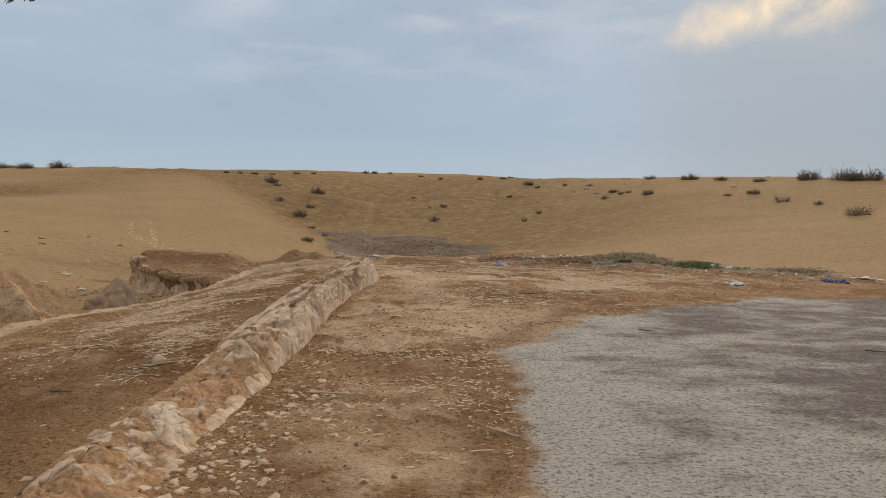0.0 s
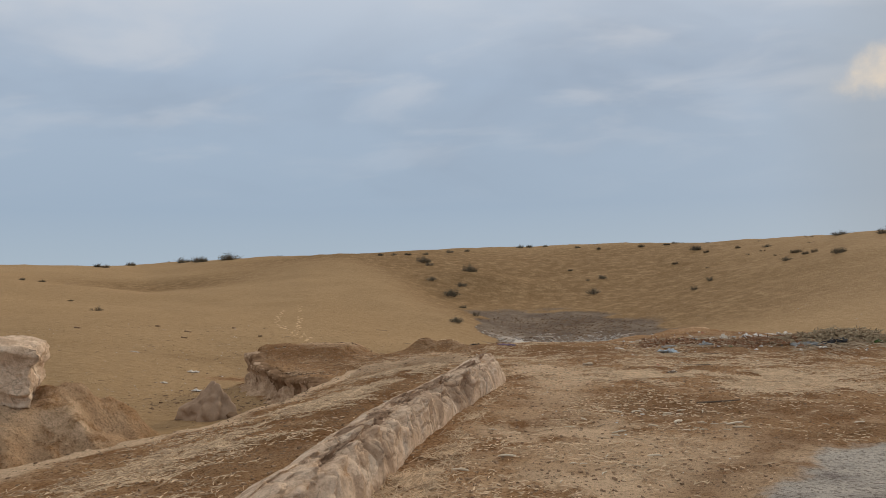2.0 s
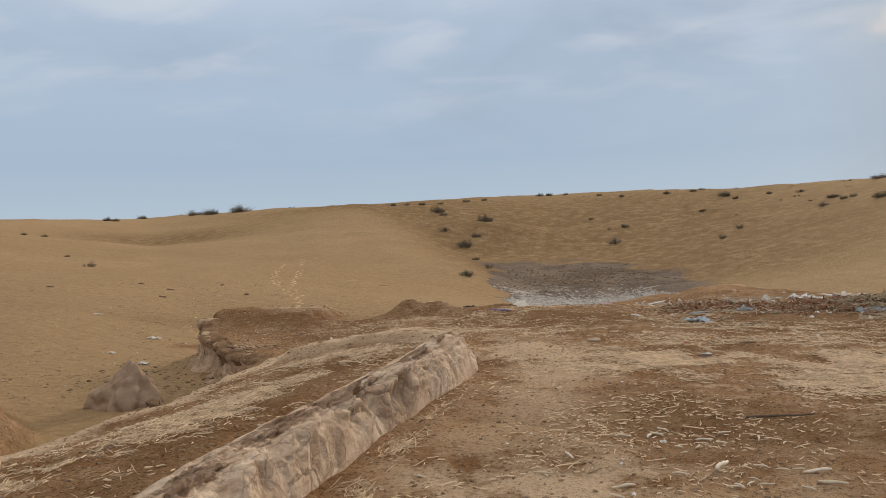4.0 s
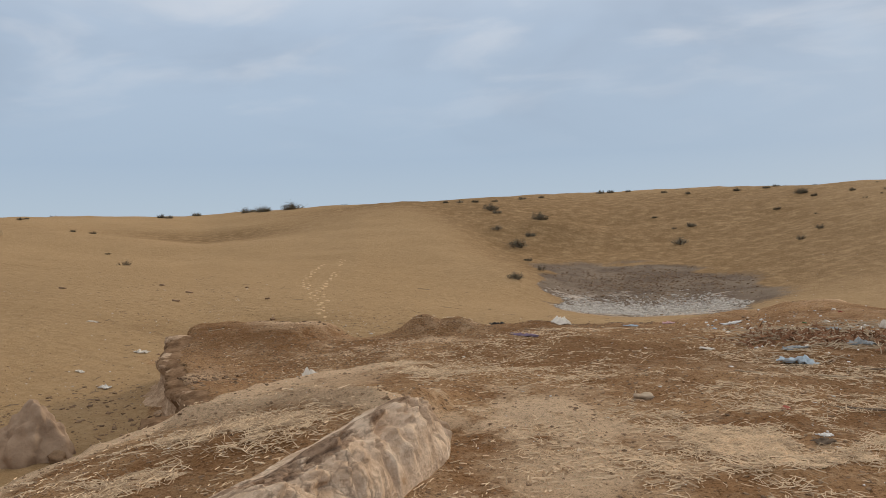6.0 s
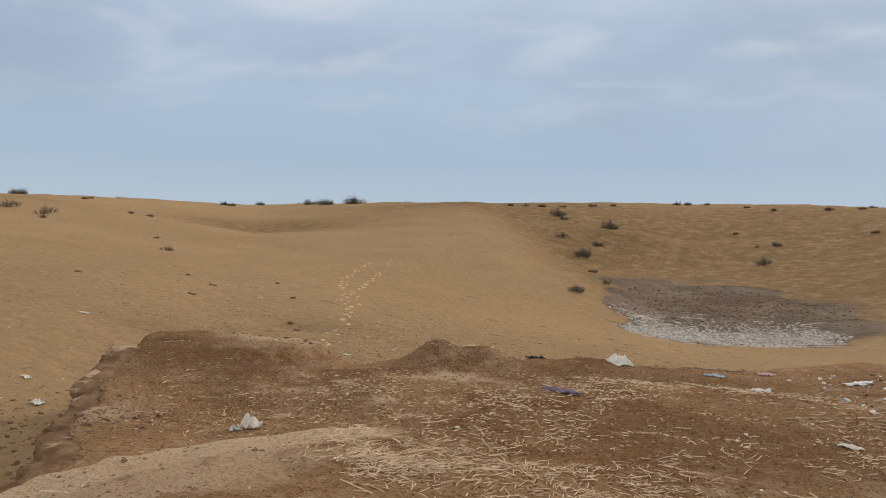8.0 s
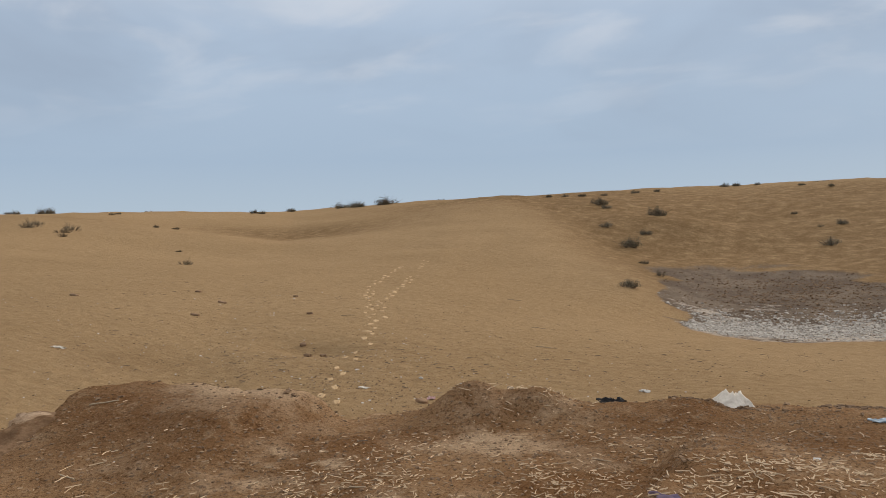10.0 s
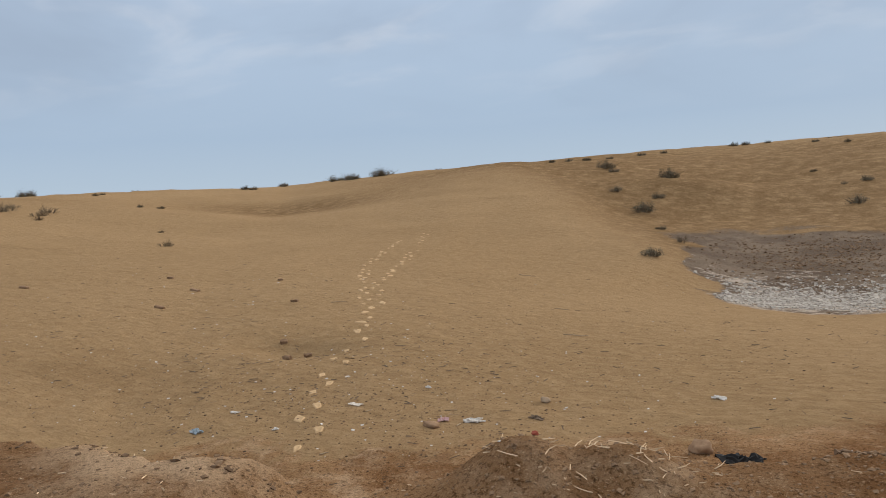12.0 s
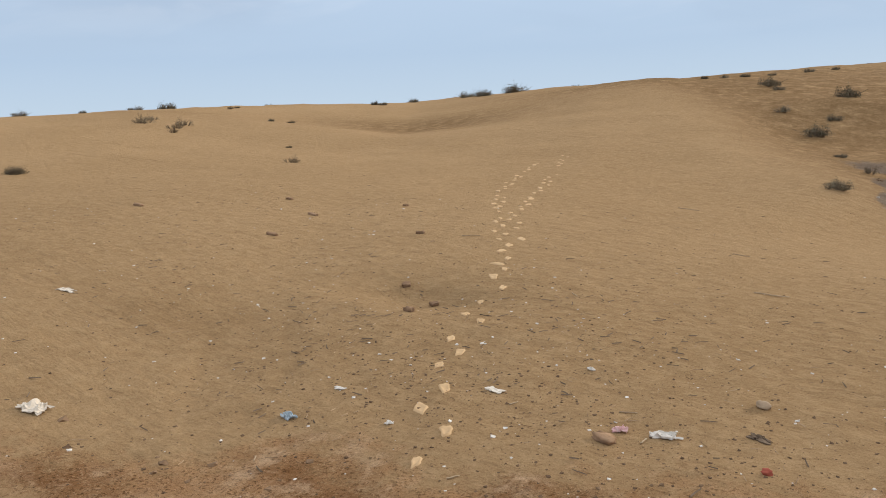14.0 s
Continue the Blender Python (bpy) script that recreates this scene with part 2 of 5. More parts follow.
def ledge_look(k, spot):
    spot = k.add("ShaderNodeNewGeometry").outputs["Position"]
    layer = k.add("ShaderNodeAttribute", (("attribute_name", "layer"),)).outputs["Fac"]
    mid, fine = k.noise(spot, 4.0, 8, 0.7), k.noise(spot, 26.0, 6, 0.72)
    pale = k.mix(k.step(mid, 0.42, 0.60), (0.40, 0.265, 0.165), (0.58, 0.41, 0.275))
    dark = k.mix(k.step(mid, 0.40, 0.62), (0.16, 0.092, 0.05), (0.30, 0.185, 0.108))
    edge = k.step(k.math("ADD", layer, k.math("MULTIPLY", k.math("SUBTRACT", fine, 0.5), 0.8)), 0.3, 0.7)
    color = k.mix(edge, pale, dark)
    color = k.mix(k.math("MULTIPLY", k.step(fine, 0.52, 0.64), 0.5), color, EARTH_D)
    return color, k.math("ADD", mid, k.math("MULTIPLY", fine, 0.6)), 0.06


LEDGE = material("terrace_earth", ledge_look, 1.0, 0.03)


def plain_look(a, b, scale=12.0, depth=0.004):
    def build(k, spot):
        rnd = k.add("ShaderNodeObjectInfo").outputs["Random"]
        isl = k.add("ShaderNodeNewGeometry").outputs["Random Per Island"]
        n = k.noise(spot, scale, 4, 0.6)
        f = k.math("ADD", k.math("MULTIPLY", n, 0.5), k.math("MULTIPLY", k.math("ADD", rnd, isl), 0.25))
        return k.mix(k.step(f, 0.2, 0.8), a, b), n, depth
    return build
# ---- relief ----
# Dune heights round the walk, ring by ring (outwards) and direction by direction (left to right).
RELIEF = np.array(((-0.89, -0.9, -0.74, -1.02, -1.01, -0.97, -0.84, -0.85, -0.85, -0.86),
                   (-0.08, -0.74, -1.12, -1.3, -1.01, -0.88, -0.79, -0.61, -0.55, -0.57),
                   (-1.13, -0.81, -0.21, -0.51, -1.01, -1.48, -1.45, -0.71, -0.55, -0.57),
                   (-0.39, -0.16, 0.1, -0.28, -0.81, -2.04, -2.19, -1.23, -1.11, -0.6),
                   (0.61, 0.35, 0.14, 0.17, -0.05, -1.07, -1.3, -0.43, -0.05, 0.44),
                   (0.81, 1.2, 1.52, 2, 2.45, 1.97, 0.86, 1.16, 1.48, 1.71),
                   (2.8, 3.15, 3.32, 3.72, 3.85, 4.4, 4.08, 3.6, 3.55, 3.19),
                   (2.62, 3.74, 4.25, 4.91, 4.85, 5.59, 5.28, 4.63, 4.7, 4.11),
                   (-1.94, -1.97, -1.82, -1.33, -0.86, -0.98, -1.6, -2.05, -1.99, -1.75)))
DUNE_MID = (-1.0, 10.0)
CREST_AZ = (-70, -52, -36, -24, -16, -5, 5, 20, 35)
CREST_AT = (70, 78, 104, 84, 84, 92, 85, 66, 62)


def smooth(a, b, v):
    f = np.clip((v - a) / (b - a), 0, 1)
    return f * f * (3 - 2 * f)


def lattice(ix, iy, seed):
    h = (ix.astype(np.int64) * 374761393 + iy.astype(np.int64) * 668265263 + seed * 974634) & 0xFFFFFFFF
    h = ((h ^ (h >> 13)) * 1274126177) & 0xFFFFFFFF
    return ((h ^ (h >> 16)) & 0xFFFF) / 32767.5 - 1


def value_noise(x, y, seed=0):
    x, y = np.asarray(x, float), np.asarray(y, float)
    ix, iy = np.floor(x), np.floor(y)
    fx, fy = x - ix, y - iy
    fx, fy = fx * fx * (3 - 2 * fx), fy * fy * (3 - 2 * fy)
    a, b = lattice(ix, iy, seed), lattice(ix + 1, iy, seed)
    c, d = lattice(ix, iy + 1, seed), lattice(ix + 1, iy + 1, seed)
    return (a * (1 - fx) + b * fx) * (1 - fy) + (c * (1 - fx) + d * fx) * fy


def fbm(x, y, scale, octaves=4, seed=0):
    out, amp = 0, 0.5
    for k in range(octaves):
        out = out + amp * value_noise(x * scale + 17.3 * k, y * scale - 9.1 * k, seed + k)
        scale, amp = scale * 2.03, amp * 0.5
    return out


def spline(s, n):
    i = np.minimum(s.astype(int), n - 2)
    f = s - i
    w = ((1 - f) ** 3 / 6, (3 * f**3 - 6 * f**2 + 4) / 6, (-3 * f**3 + 3 * f**2 + 3 * f + 1) / 6, f**3 / 6)
    return [(np.clip(i - 1 + k, 0, n - 1), w[k]) for k in range(4)]


def dunes(x, y):
    """The smooth sand relief; past the crests it sinks to the plain."""
    dx, dy = x - DUNE_MID[0], y - DUNE_MID[1]
    r, az = np.hypot(dx, dy), np.degrees(np.arctan2(dx, dy))
    u = r / np.interp(az, CREST_AZ, CREST_AT)
    ns, na = RELIEF.shape
    s = (ns - 1) * np.clip((u - 0.1) / 1.2, 0, 1) ** 0.6
    a = (na - 1) * np.clip((az + 74) / 120, 0, 1)
    z = 0
    for i, wi in spline(s, ns):
        for j, wj in spline(a, na):
            z = z + wi * wj * RELIEF[i, j]
    back = smooth(70, 110, np.abs(az + 10)) * smooth(6, 40, r)
    z = z * (1 - back) + (-0.5) * back
    return z * (1 - smooth(1.3, 3, u)) - 1.2 * smooth(1.3, 3, u)


# The edge of the raised earth terrace on which the walk goes, and of its higher part with the straw bank.
TERRACE = ((60, -60), (60, 12), (14, 14), (8, 16.5), (5.2, 21), (3.2, 23.9), (1.5, 23.5), (0.3, 22.4), (-0.6, 21.5), (-1.75, 21.0), (-2.4, 20.7),
           (-3.2, 20.5), (-3.5, 20.3), (-3.9, 20.15), (-4.4, 20.0), (-4.85, 19.95), (-5.2, 19.6), (-5.6, 19.25), (-6.5, 19.2), (-7.1, 19.0), (-7.35, 18.4),
           (-6.9, 17.5), (-6.2, 16.6), (-5.3, 15.6), (-4.45, 14.6), (-3.85, 13.2), (-3.7, 11.4), (-3.9, 10.0), (-4.5, 8.6), (-4.9, 5), (-5.2, 0), (-5.5, -60))
BANK = ((60, -60), (60, 60), (-1.2, 60), (-1.9, 17.4), (-2.7, 15.7), (-3.3, 15.0), (-3.75, 14.2), (-3.75, 12.8), (-3.7, 11.4), (-3.9, 10.0), (-4.5, 8.6), (-4.9, 5), (-5.2, 0), (-5.5, -60))
GREY = ((60, -60), (60, 12.5), (9, 12.4), (5.6, 11.6), (3.4, 10.3), (2.1, 9.1), (1.25, 7.8), (0.62, 6.7), (0.52, 5.2), (0.45, 3.3), (0.3, -60))
RIM = ((-1.35, 12.65), (-1.75, 13.0), (-2.15, 13.08), (-2.5, 13.0), (-2.75, 12.8), (-3.05, 12.7))
PAN = ((-5.0, 38.0), (-3.6, 36.9), (-2, 36.8), (0.5, 37.4), (2.0, 38.6), (3.4, 40.6), (3.9, 43.5), (2.4, 47), (0.6, 50.5), (-2.4, 53), (-6.3, 52), (-7.6, 49), (-6.6, 44))
FEET = (((-6.87, 21.78), (-7.39, 22.64), (-8.15, 23.94), (-8.75, 25.48), (-9.39, 26.84), (-10.37, 28.65), (-12.23, 31.44), (-14.23, 34.79), (-15.2, 37.0), (-17.0, 41.79)),
        ((-10.4, 29.4), (-11.83, 31.33), (-13.02, 34.28), (-15.22, 39.86), (-17.1, 44.18)))


def inside(poly, x, y):
    """Signed distance to a polygon's outline, positive inside."""
    best, odd = np.full(np.shape(x), 1e9), np.zeros(np.shape(x), bool)
    for (ax, ay), (bx, by) in zip(poly, poly[1:] + poly[:1]):
        ex, ey = bx - ax, by - ay
        t = np.clip(((x - ax) * ex + (y - ay) * ey) / (ex * ex + ey * ey), 0, 1)
        best = np.minimum(best, np.hypot(x - ax - t * ex, y - ay - t * ey))
        if by != ay:
            odd ^= ((ay > y) != (by > y)) & (x < ax + (y - ay) * ex / (by - ay))
    return np.where(odd, best, -best)


def trace(line, x, y):
    """Distance to an open line."""
    best = np.full(np.shape(x), 1e9)
    for (ax, ay), (bx, by) in zip(line, line[1:]):
        ex, ey = bx - ax, by - ay
        t = np.clip(((x - ax) * ex + (y - ay) * ey) / (ex * ex + ey * ey), 0, 1)
        best = np.minimum(best, np.hypot(x - ax - t * ex, y - ay - t * ey))
    return best


def bump(x, y, cx, cy, sx, sy):
    return np.exp(-((x - cx) / sx) ** 2 - ((y - cy) / sy) ** 2)


def steps():
    """The trail of footprints up the dune: place, heading and size of each print."""
    out, side, rng = [], 1, random.Random(9)
    for trail in FEET:
        left_over = 0.0
        for (ax, ay), (bx, by) in zip(trail, trail[1:]):
            run = math.hypot(bx - ax, by - ay)
            d = left_over
            while d < run:
                px, py, h = ax + (bx - ax) * d / run, ay + (by - ay) * d / run, math.atan2(by - ay, bx - ax) + rng.gauss(0, 0.25)
                off = side * rng.uniform(0.02, 0.15)
                if rng.random() < 0.88:
                    out.append((px - off * math.sin(h), py + off * math.cos(h), h, rng.uniform(0.6, 1.0)))
                side, d = -side, d + rng.uniform(0.34, 0.62)
            left_over = d - run
    return out


STEPS = steps()


def survey(x, y):
    """Height and masks at x, y: z, earth, grey, pan, crust, dull (darker soil and painted shade)."""
    x, y = np.asarray(x, float), np.asarray(y, float)
    wob = 0.16 * fbm(x, y, 0.9, 3, 5) + 0.13 * fbm(x, y, 4.0, 3, 8)
    sd = inside(TERRACE, x, y) + wob * np.where(x > 3, 4, 1)
    bk = inside(BANK, x, y) + 0.8 * wob
    gs = inside(GREY, x, y) + 0.30 * fbm(x, y, 0.6, 4, 31) + 0.16 * fbm(x, y, 3, 3, 32)
    pn = inside(PAN, x, y) + 0.9 * fbm(x, y, 0.25, 3, 41) + 0.9 * fbm(x * 0.6, y, 0.9, 3, 42)
    z = dunes(x, y)
    far = smooth(15, 60, np.hypot(x + 4, y - 12))
    z = z + far * 0.34 * fbm(x, y, 0.07, 3, 11) + 0.10 * fbm(x, y, 0.5, 3, 12) * (0.3 + far) + 0.03 * fbm(x, y, 2.6, 4, 13)
    # pond hollow with its bank, the dune spur beside it and the steep slope behind
    z = z - 0.38 * bump(x, y, -2.0, 38.5, 5.5, 4.5) + 0.32 * bump(x, y, -7.8, 41.5, 1.6, 4.5)
    spur = (x + 7.0) * 0.876 + (y - 40.0) * 0.481
    along = smooth(38, 46, y) * smooth(82, 70, y)
    z = z + 0.30 * along * np.exp(-((spur + 0.5) / 3.0) ** 2) - 0.45 * bump(x, y, -9.6, 54.2, 3.6, 3.6) + 0.8 * bump(x, y, -8.8, 61.5, 4.5, 2.4)
    # shallow dip in the sand, wind hollows
    z = z - 0.24 * bump(x, y, -9.9, 25.6, 1.1, 0.7) + 0.05 * bump(x, y, -10.2, 24.6, 1.4, 0.5)
    z = z - 0.42 * bump(x, y, -37, 58, 10, 4.0) + 0.30 * bump(x, y, -36, 50, 9, 3.5)
    # eroded earth mound beside the terrace and talus at the foot of its edge
    mound = np.maximum(bump(x, y, -7.1, 10.9, 1.5, 1.7), 0.95 * bump(x, y, -8.6, 11.2, 1.8, 2.0))
    z = z + 0.78 * smooth(0.12, 0.80, mound + 0.28 * fbm(x, y, 1.0, 5, 51) * smooth(0.05, 0.3, mound)) + smooth(0.1, 0.5, mound) * (0.20 * fbm(x, y, 2.2, 5, 52) - 0.34 * np.abs(fbm(x, y, 0.8, 5, 53)) + 0.06)
    z = z + 0.16 * smooth(-0.8, 0.0, sd) * (x < -2)
    # terrace top
    low = -0.30 - 0.12 * bump(x, y, -4.4, 16.5, 1.3, 0.8) + 0.24 * smooth(17.0, 18.8, y) * smooth(-4.6, -5.4, x)
    top = 0.02 * fbm(x, y, 0.6, 3, 21)
    top = top + (0.20 - 0.26 * smooth(-1.7, -3.9, x)) * smooth(-1.32, -1.56, x) * (1 - smooth(13.0, 14.7, y)) * (1 - 0.55 * smooth(6.8, 4.2, y))
    rim = trace(RIM, x, y) + 0.3 * wob
    top = top + 0.11 * np.exp(-(rim / 0.15) ** 2) * (1 + 0.9 * fbm(x, y, 2.2, 3, 24))
    top = top - 0.36 * smooth(17.8, 20.6, y) * (1 - smooth(-0.5, 3.0, x))
    top = top - 0.05 * smooth(1.0, 0.0, np.abs(bk)) * (x < -2)
    step = smooth(-0.16, 0.10, bk)
    deck = low * (1 - step) + top * step
    deck = deck - 0.07 * bump(x, y, -4.8, 19.6, 0.35, 0.6)
    deck = deck + 0.29 * np.maximum(bump(x, y, -3.82, 19.78, 0.38, 0.34), 0.75 * bump(x, y, -3.4, 19.95, 0.45, 0.28))
    deck = deck + 0.05 * fbm(x, y, 1.4, 4, 22) * (gs < 0.2) + 0.02 * fbm(x, y, 7.0, 3, 23) * smooth(0.4, 0.0, gs)
    deck = deck + 0.07 * bump(x, y, -1.5, 20.5, 1.5, 0.6)
    # rubbish-strewn rise along the far edge
    deck = deck + 0.16 * bump(x, y, 4.6, 17.2, 1.6, 1.0) + 0.12 * bump(x, y, 7.6, 15.2, 2.4, 0.8) + 0.12 * bump(x, y, 2.2, 22.4, 1.2, 0.6)
    w = 0.085 + 0.30 * bump(x, y, -4.85, 19.5, 0.30, 0.5) + 1.6 * smooth(-0.3, 3.0, x) + 0.10 * smooth(16, 20, y)
    m = smooth(-1, 1, (sd - 0.3 * w) / w)
    z = z * (1 - m) + deck * m
    earth = np.maximum(smooth(-0.55, 0.15, sd + 0.35 * fbm(x, y, 1.3, 3, 61)), 0.8 * smooth(0.06, 0.4, mound))
    earth = np.maximum(earth, 0.8 * smooth(-3.7, -1.8, sd + 0.9 * fbm(x, y, 0.9, 4, 62)) * smooth(19.6, 20.4, y) * smooth(0.5, -1.5, x))
    grey = smooth(-0.25, 0.35, gs) * m
    haze = 0.4 + 1.6 * smooth(43, 50, y) + 1.6 * smooth(0, 5, x)
    bars = np.maximum(np.maximum(bump(x, y, -2.4, 52.0, 1.9, 0.45), bump(x, y, 1.5, 48.8, 1.5, 0.6)), np.maximum(bump(x, y, 4.2, 43.6, 1.2, 1.0), bump(x, y, -7.2, 46.6, 1.0, 0.5)))
    pan = smooth(-1, 1, (pn - 2.6 * bars) / haze) * (1 - m)
    crust = m * smooth(0.45, 0.05, np.abs(bk - 0.12)) * (x < -2) * smooth(16.5, 15, y) + 0.5 * smooth(0.15, 0.5, mound) + 1.1 * bump(x, y, -5.9, 18.95, 0.75, 0.5) + 0.5 * bump(x, y, -3.3, 18.9, 0.9, 0.4) + 0.6 * bump(x, y, 2.6, 22.8, 1.6, 0.7)
    crust = crust + 0.95 * smooth(0.30, 0.08, rim) + 0.75 * m * smooth(-0.1, 0.15, bk) * smooth(13.3, 13.9, y) * smooth(16.0, 15.0, y) * smooth(-1.9, -2.7, x)
    for px, py in ((-4.5, 17.6), (-4.7, 18.2), (-3.4, 17.6), (-4.2, 18.1), (-3.0, 17.2), (-4.1, 16.9)):
        crust = crust + 0.8 * bump(x, y, px, py, 0.11, 0.08)
    crust = crust + 1.0 * bump(x, y, 2.4, 23.2, 1.8, 0.9) + 0.8 * bump(x, y, -5.5, 16.0, 0.5, 0.6) + 0.85 * bump(x, y, 0.6, 8.4, 1.3, 1.5) + 0.8 * bump(x, y, -0.35, 11.6, 0.6, 1.9) + 0.6 * bump(x, y, -0.6, 13.6, 0.6, 0.6) + 0.5 * bump(x, y, -0.2, 4.2, 0.7, 1.8)
    # dull: coarse hollow sand, plus painted shade of the spur's flank, hollows and crests
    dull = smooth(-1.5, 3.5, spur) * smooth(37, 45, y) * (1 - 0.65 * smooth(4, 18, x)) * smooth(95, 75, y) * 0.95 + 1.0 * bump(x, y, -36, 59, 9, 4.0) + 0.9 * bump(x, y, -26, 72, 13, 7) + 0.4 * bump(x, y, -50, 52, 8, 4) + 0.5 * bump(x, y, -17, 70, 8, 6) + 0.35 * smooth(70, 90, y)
    # bumps near (-6, 18) paint the overhang's shadow; the grey's border is brown soil
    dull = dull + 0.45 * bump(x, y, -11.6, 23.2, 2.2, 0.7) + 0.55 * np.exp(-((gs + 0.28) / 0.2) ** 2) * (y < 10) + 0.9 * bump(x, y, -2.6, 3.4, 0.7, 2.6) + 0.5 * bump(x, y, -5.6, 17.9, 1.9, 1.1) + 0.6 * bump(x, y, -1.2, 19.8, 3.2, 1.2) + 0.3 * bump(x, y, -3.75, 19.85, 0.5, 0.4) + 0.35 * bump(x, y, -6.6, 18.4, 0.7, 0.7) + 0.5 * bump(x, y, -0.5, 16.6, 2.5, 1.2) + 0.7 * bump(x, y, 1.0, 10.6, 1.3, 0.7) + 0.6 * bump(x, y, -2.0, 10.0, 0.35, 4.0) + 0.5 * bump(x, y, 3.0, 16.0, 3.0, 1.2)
    return z, earth, grey, pan, np.clip(crust, 0, 1), np.clip(dull, 0, 1)


def axis(lo, hi, step, lower, upper):
    """Coordinates with an even fine stretch and ever wider steps outside it; lower, upper: growth, widest step, and how far that holds."""
    mid = list(np.arange(lo, hi + 1e-6, step))
    sides = []
    for first, (grow, cap, reach) in ((lo, lower), (mid[-1], upper)):
        run, s = [0.0], step
        while run[-1] < 2600:
            s = min(s * grow, cap) if run[-1] < reach else s * 1.3
            run.append(run[-1] + s)
        sides.append(run[1:])
    return np.array([mid[0] - d for d in sides[0]][::-1] + mid + [mid[-1] + d for d in sides[1]])


SHEET = []


def build_ground():
    xs = axis(-9.5, 6.0, 0.05, (1.05, 0.9, 64), (1.06, 0.9, 40))
    ys = axis(1.5, 26.0, 0.055, (1.15, 1.0, 10), (1.014, 0.7, 100))
    gx, gy = np.meshgrid(xs, ys)
    x, y = gx.ravel(), gy.ravel()
    z, *masks = survey(x, y)
    SHEET.extend((xs, ys, z.reshape(gx.shape)))
    n, nx, ny = len(x), len(xs), len(ys)
    me = bpy.data.meshes.new("ground")
    me.vertices.add(n)
    me.vertices.foreach_set("co", np.column_stack((x, y, z)).ravel())
    i = (np.arange(ny - 1)[:, None] * nx + np.arange(nx - 1)[None, :]).ravel()
    quads = np.column_stack((i, i + 1, i + nx + 1, i + nx))
    me.loops.add(quads.size)
    me.loops.foreach_set("vertex_index", quads.ravel())
    me.polygons.add(len(quads))
    me.polygons.foreach_set("loop_start", np.arange(0, quads.size, 4))
    me.update(calc_edges=True)
    me.shade_smooth()
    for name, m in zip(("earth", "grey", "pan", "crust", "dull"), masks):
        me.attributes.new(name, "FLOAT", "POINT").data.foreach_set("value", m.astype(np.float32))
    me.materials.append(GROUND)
    tagged(new("ground", me), "brown trodden earth terrace, grey hard ground and tan dunes", "ground", kind="structure")


build_ground()


def ground_z(x, y):
    """The ground's height at a spot."""
    xs, ys, z = SHEET
    i, j = int(np.searchsorted(xs, x)) - 1, int(np.searchsorted(ys, y)) - 1
    u, v = (x - xs[i]) / (xs[i + 1] - xs[i]), (y - ys[j]) / (ys[j + 1] - ys[j])
    return float((z[j, i] * (1 - u) + z[j, i + 1] * u) * (1 - v) + (z[j + 1, i] * (1 - u) + z[j + 1, i + 1] * u) * v)


def grid_mesh(name, pts, mat, close=False):
    """A mesh over a grid of points (rows x columns x 3)."""
    rows, cols = pts.shape[:2]
    i = np.arange(rows - 1)[:, None] * cols
    j = np.arange(cols if close else cols - 1)[None, :]
    k = (j + 1) % cols
    quads = np.stack((i + j, i + k, i + k + cols, i + j + cols), -1).reshape(-1, 4)
    me = bpy.data.meshes.new(name)
    me.from_pydata(pts.reshape(-1, 3).tolist(), [], quads.tolist())
    me.shade_smooth()
    me.materials.append(mat)
    return me


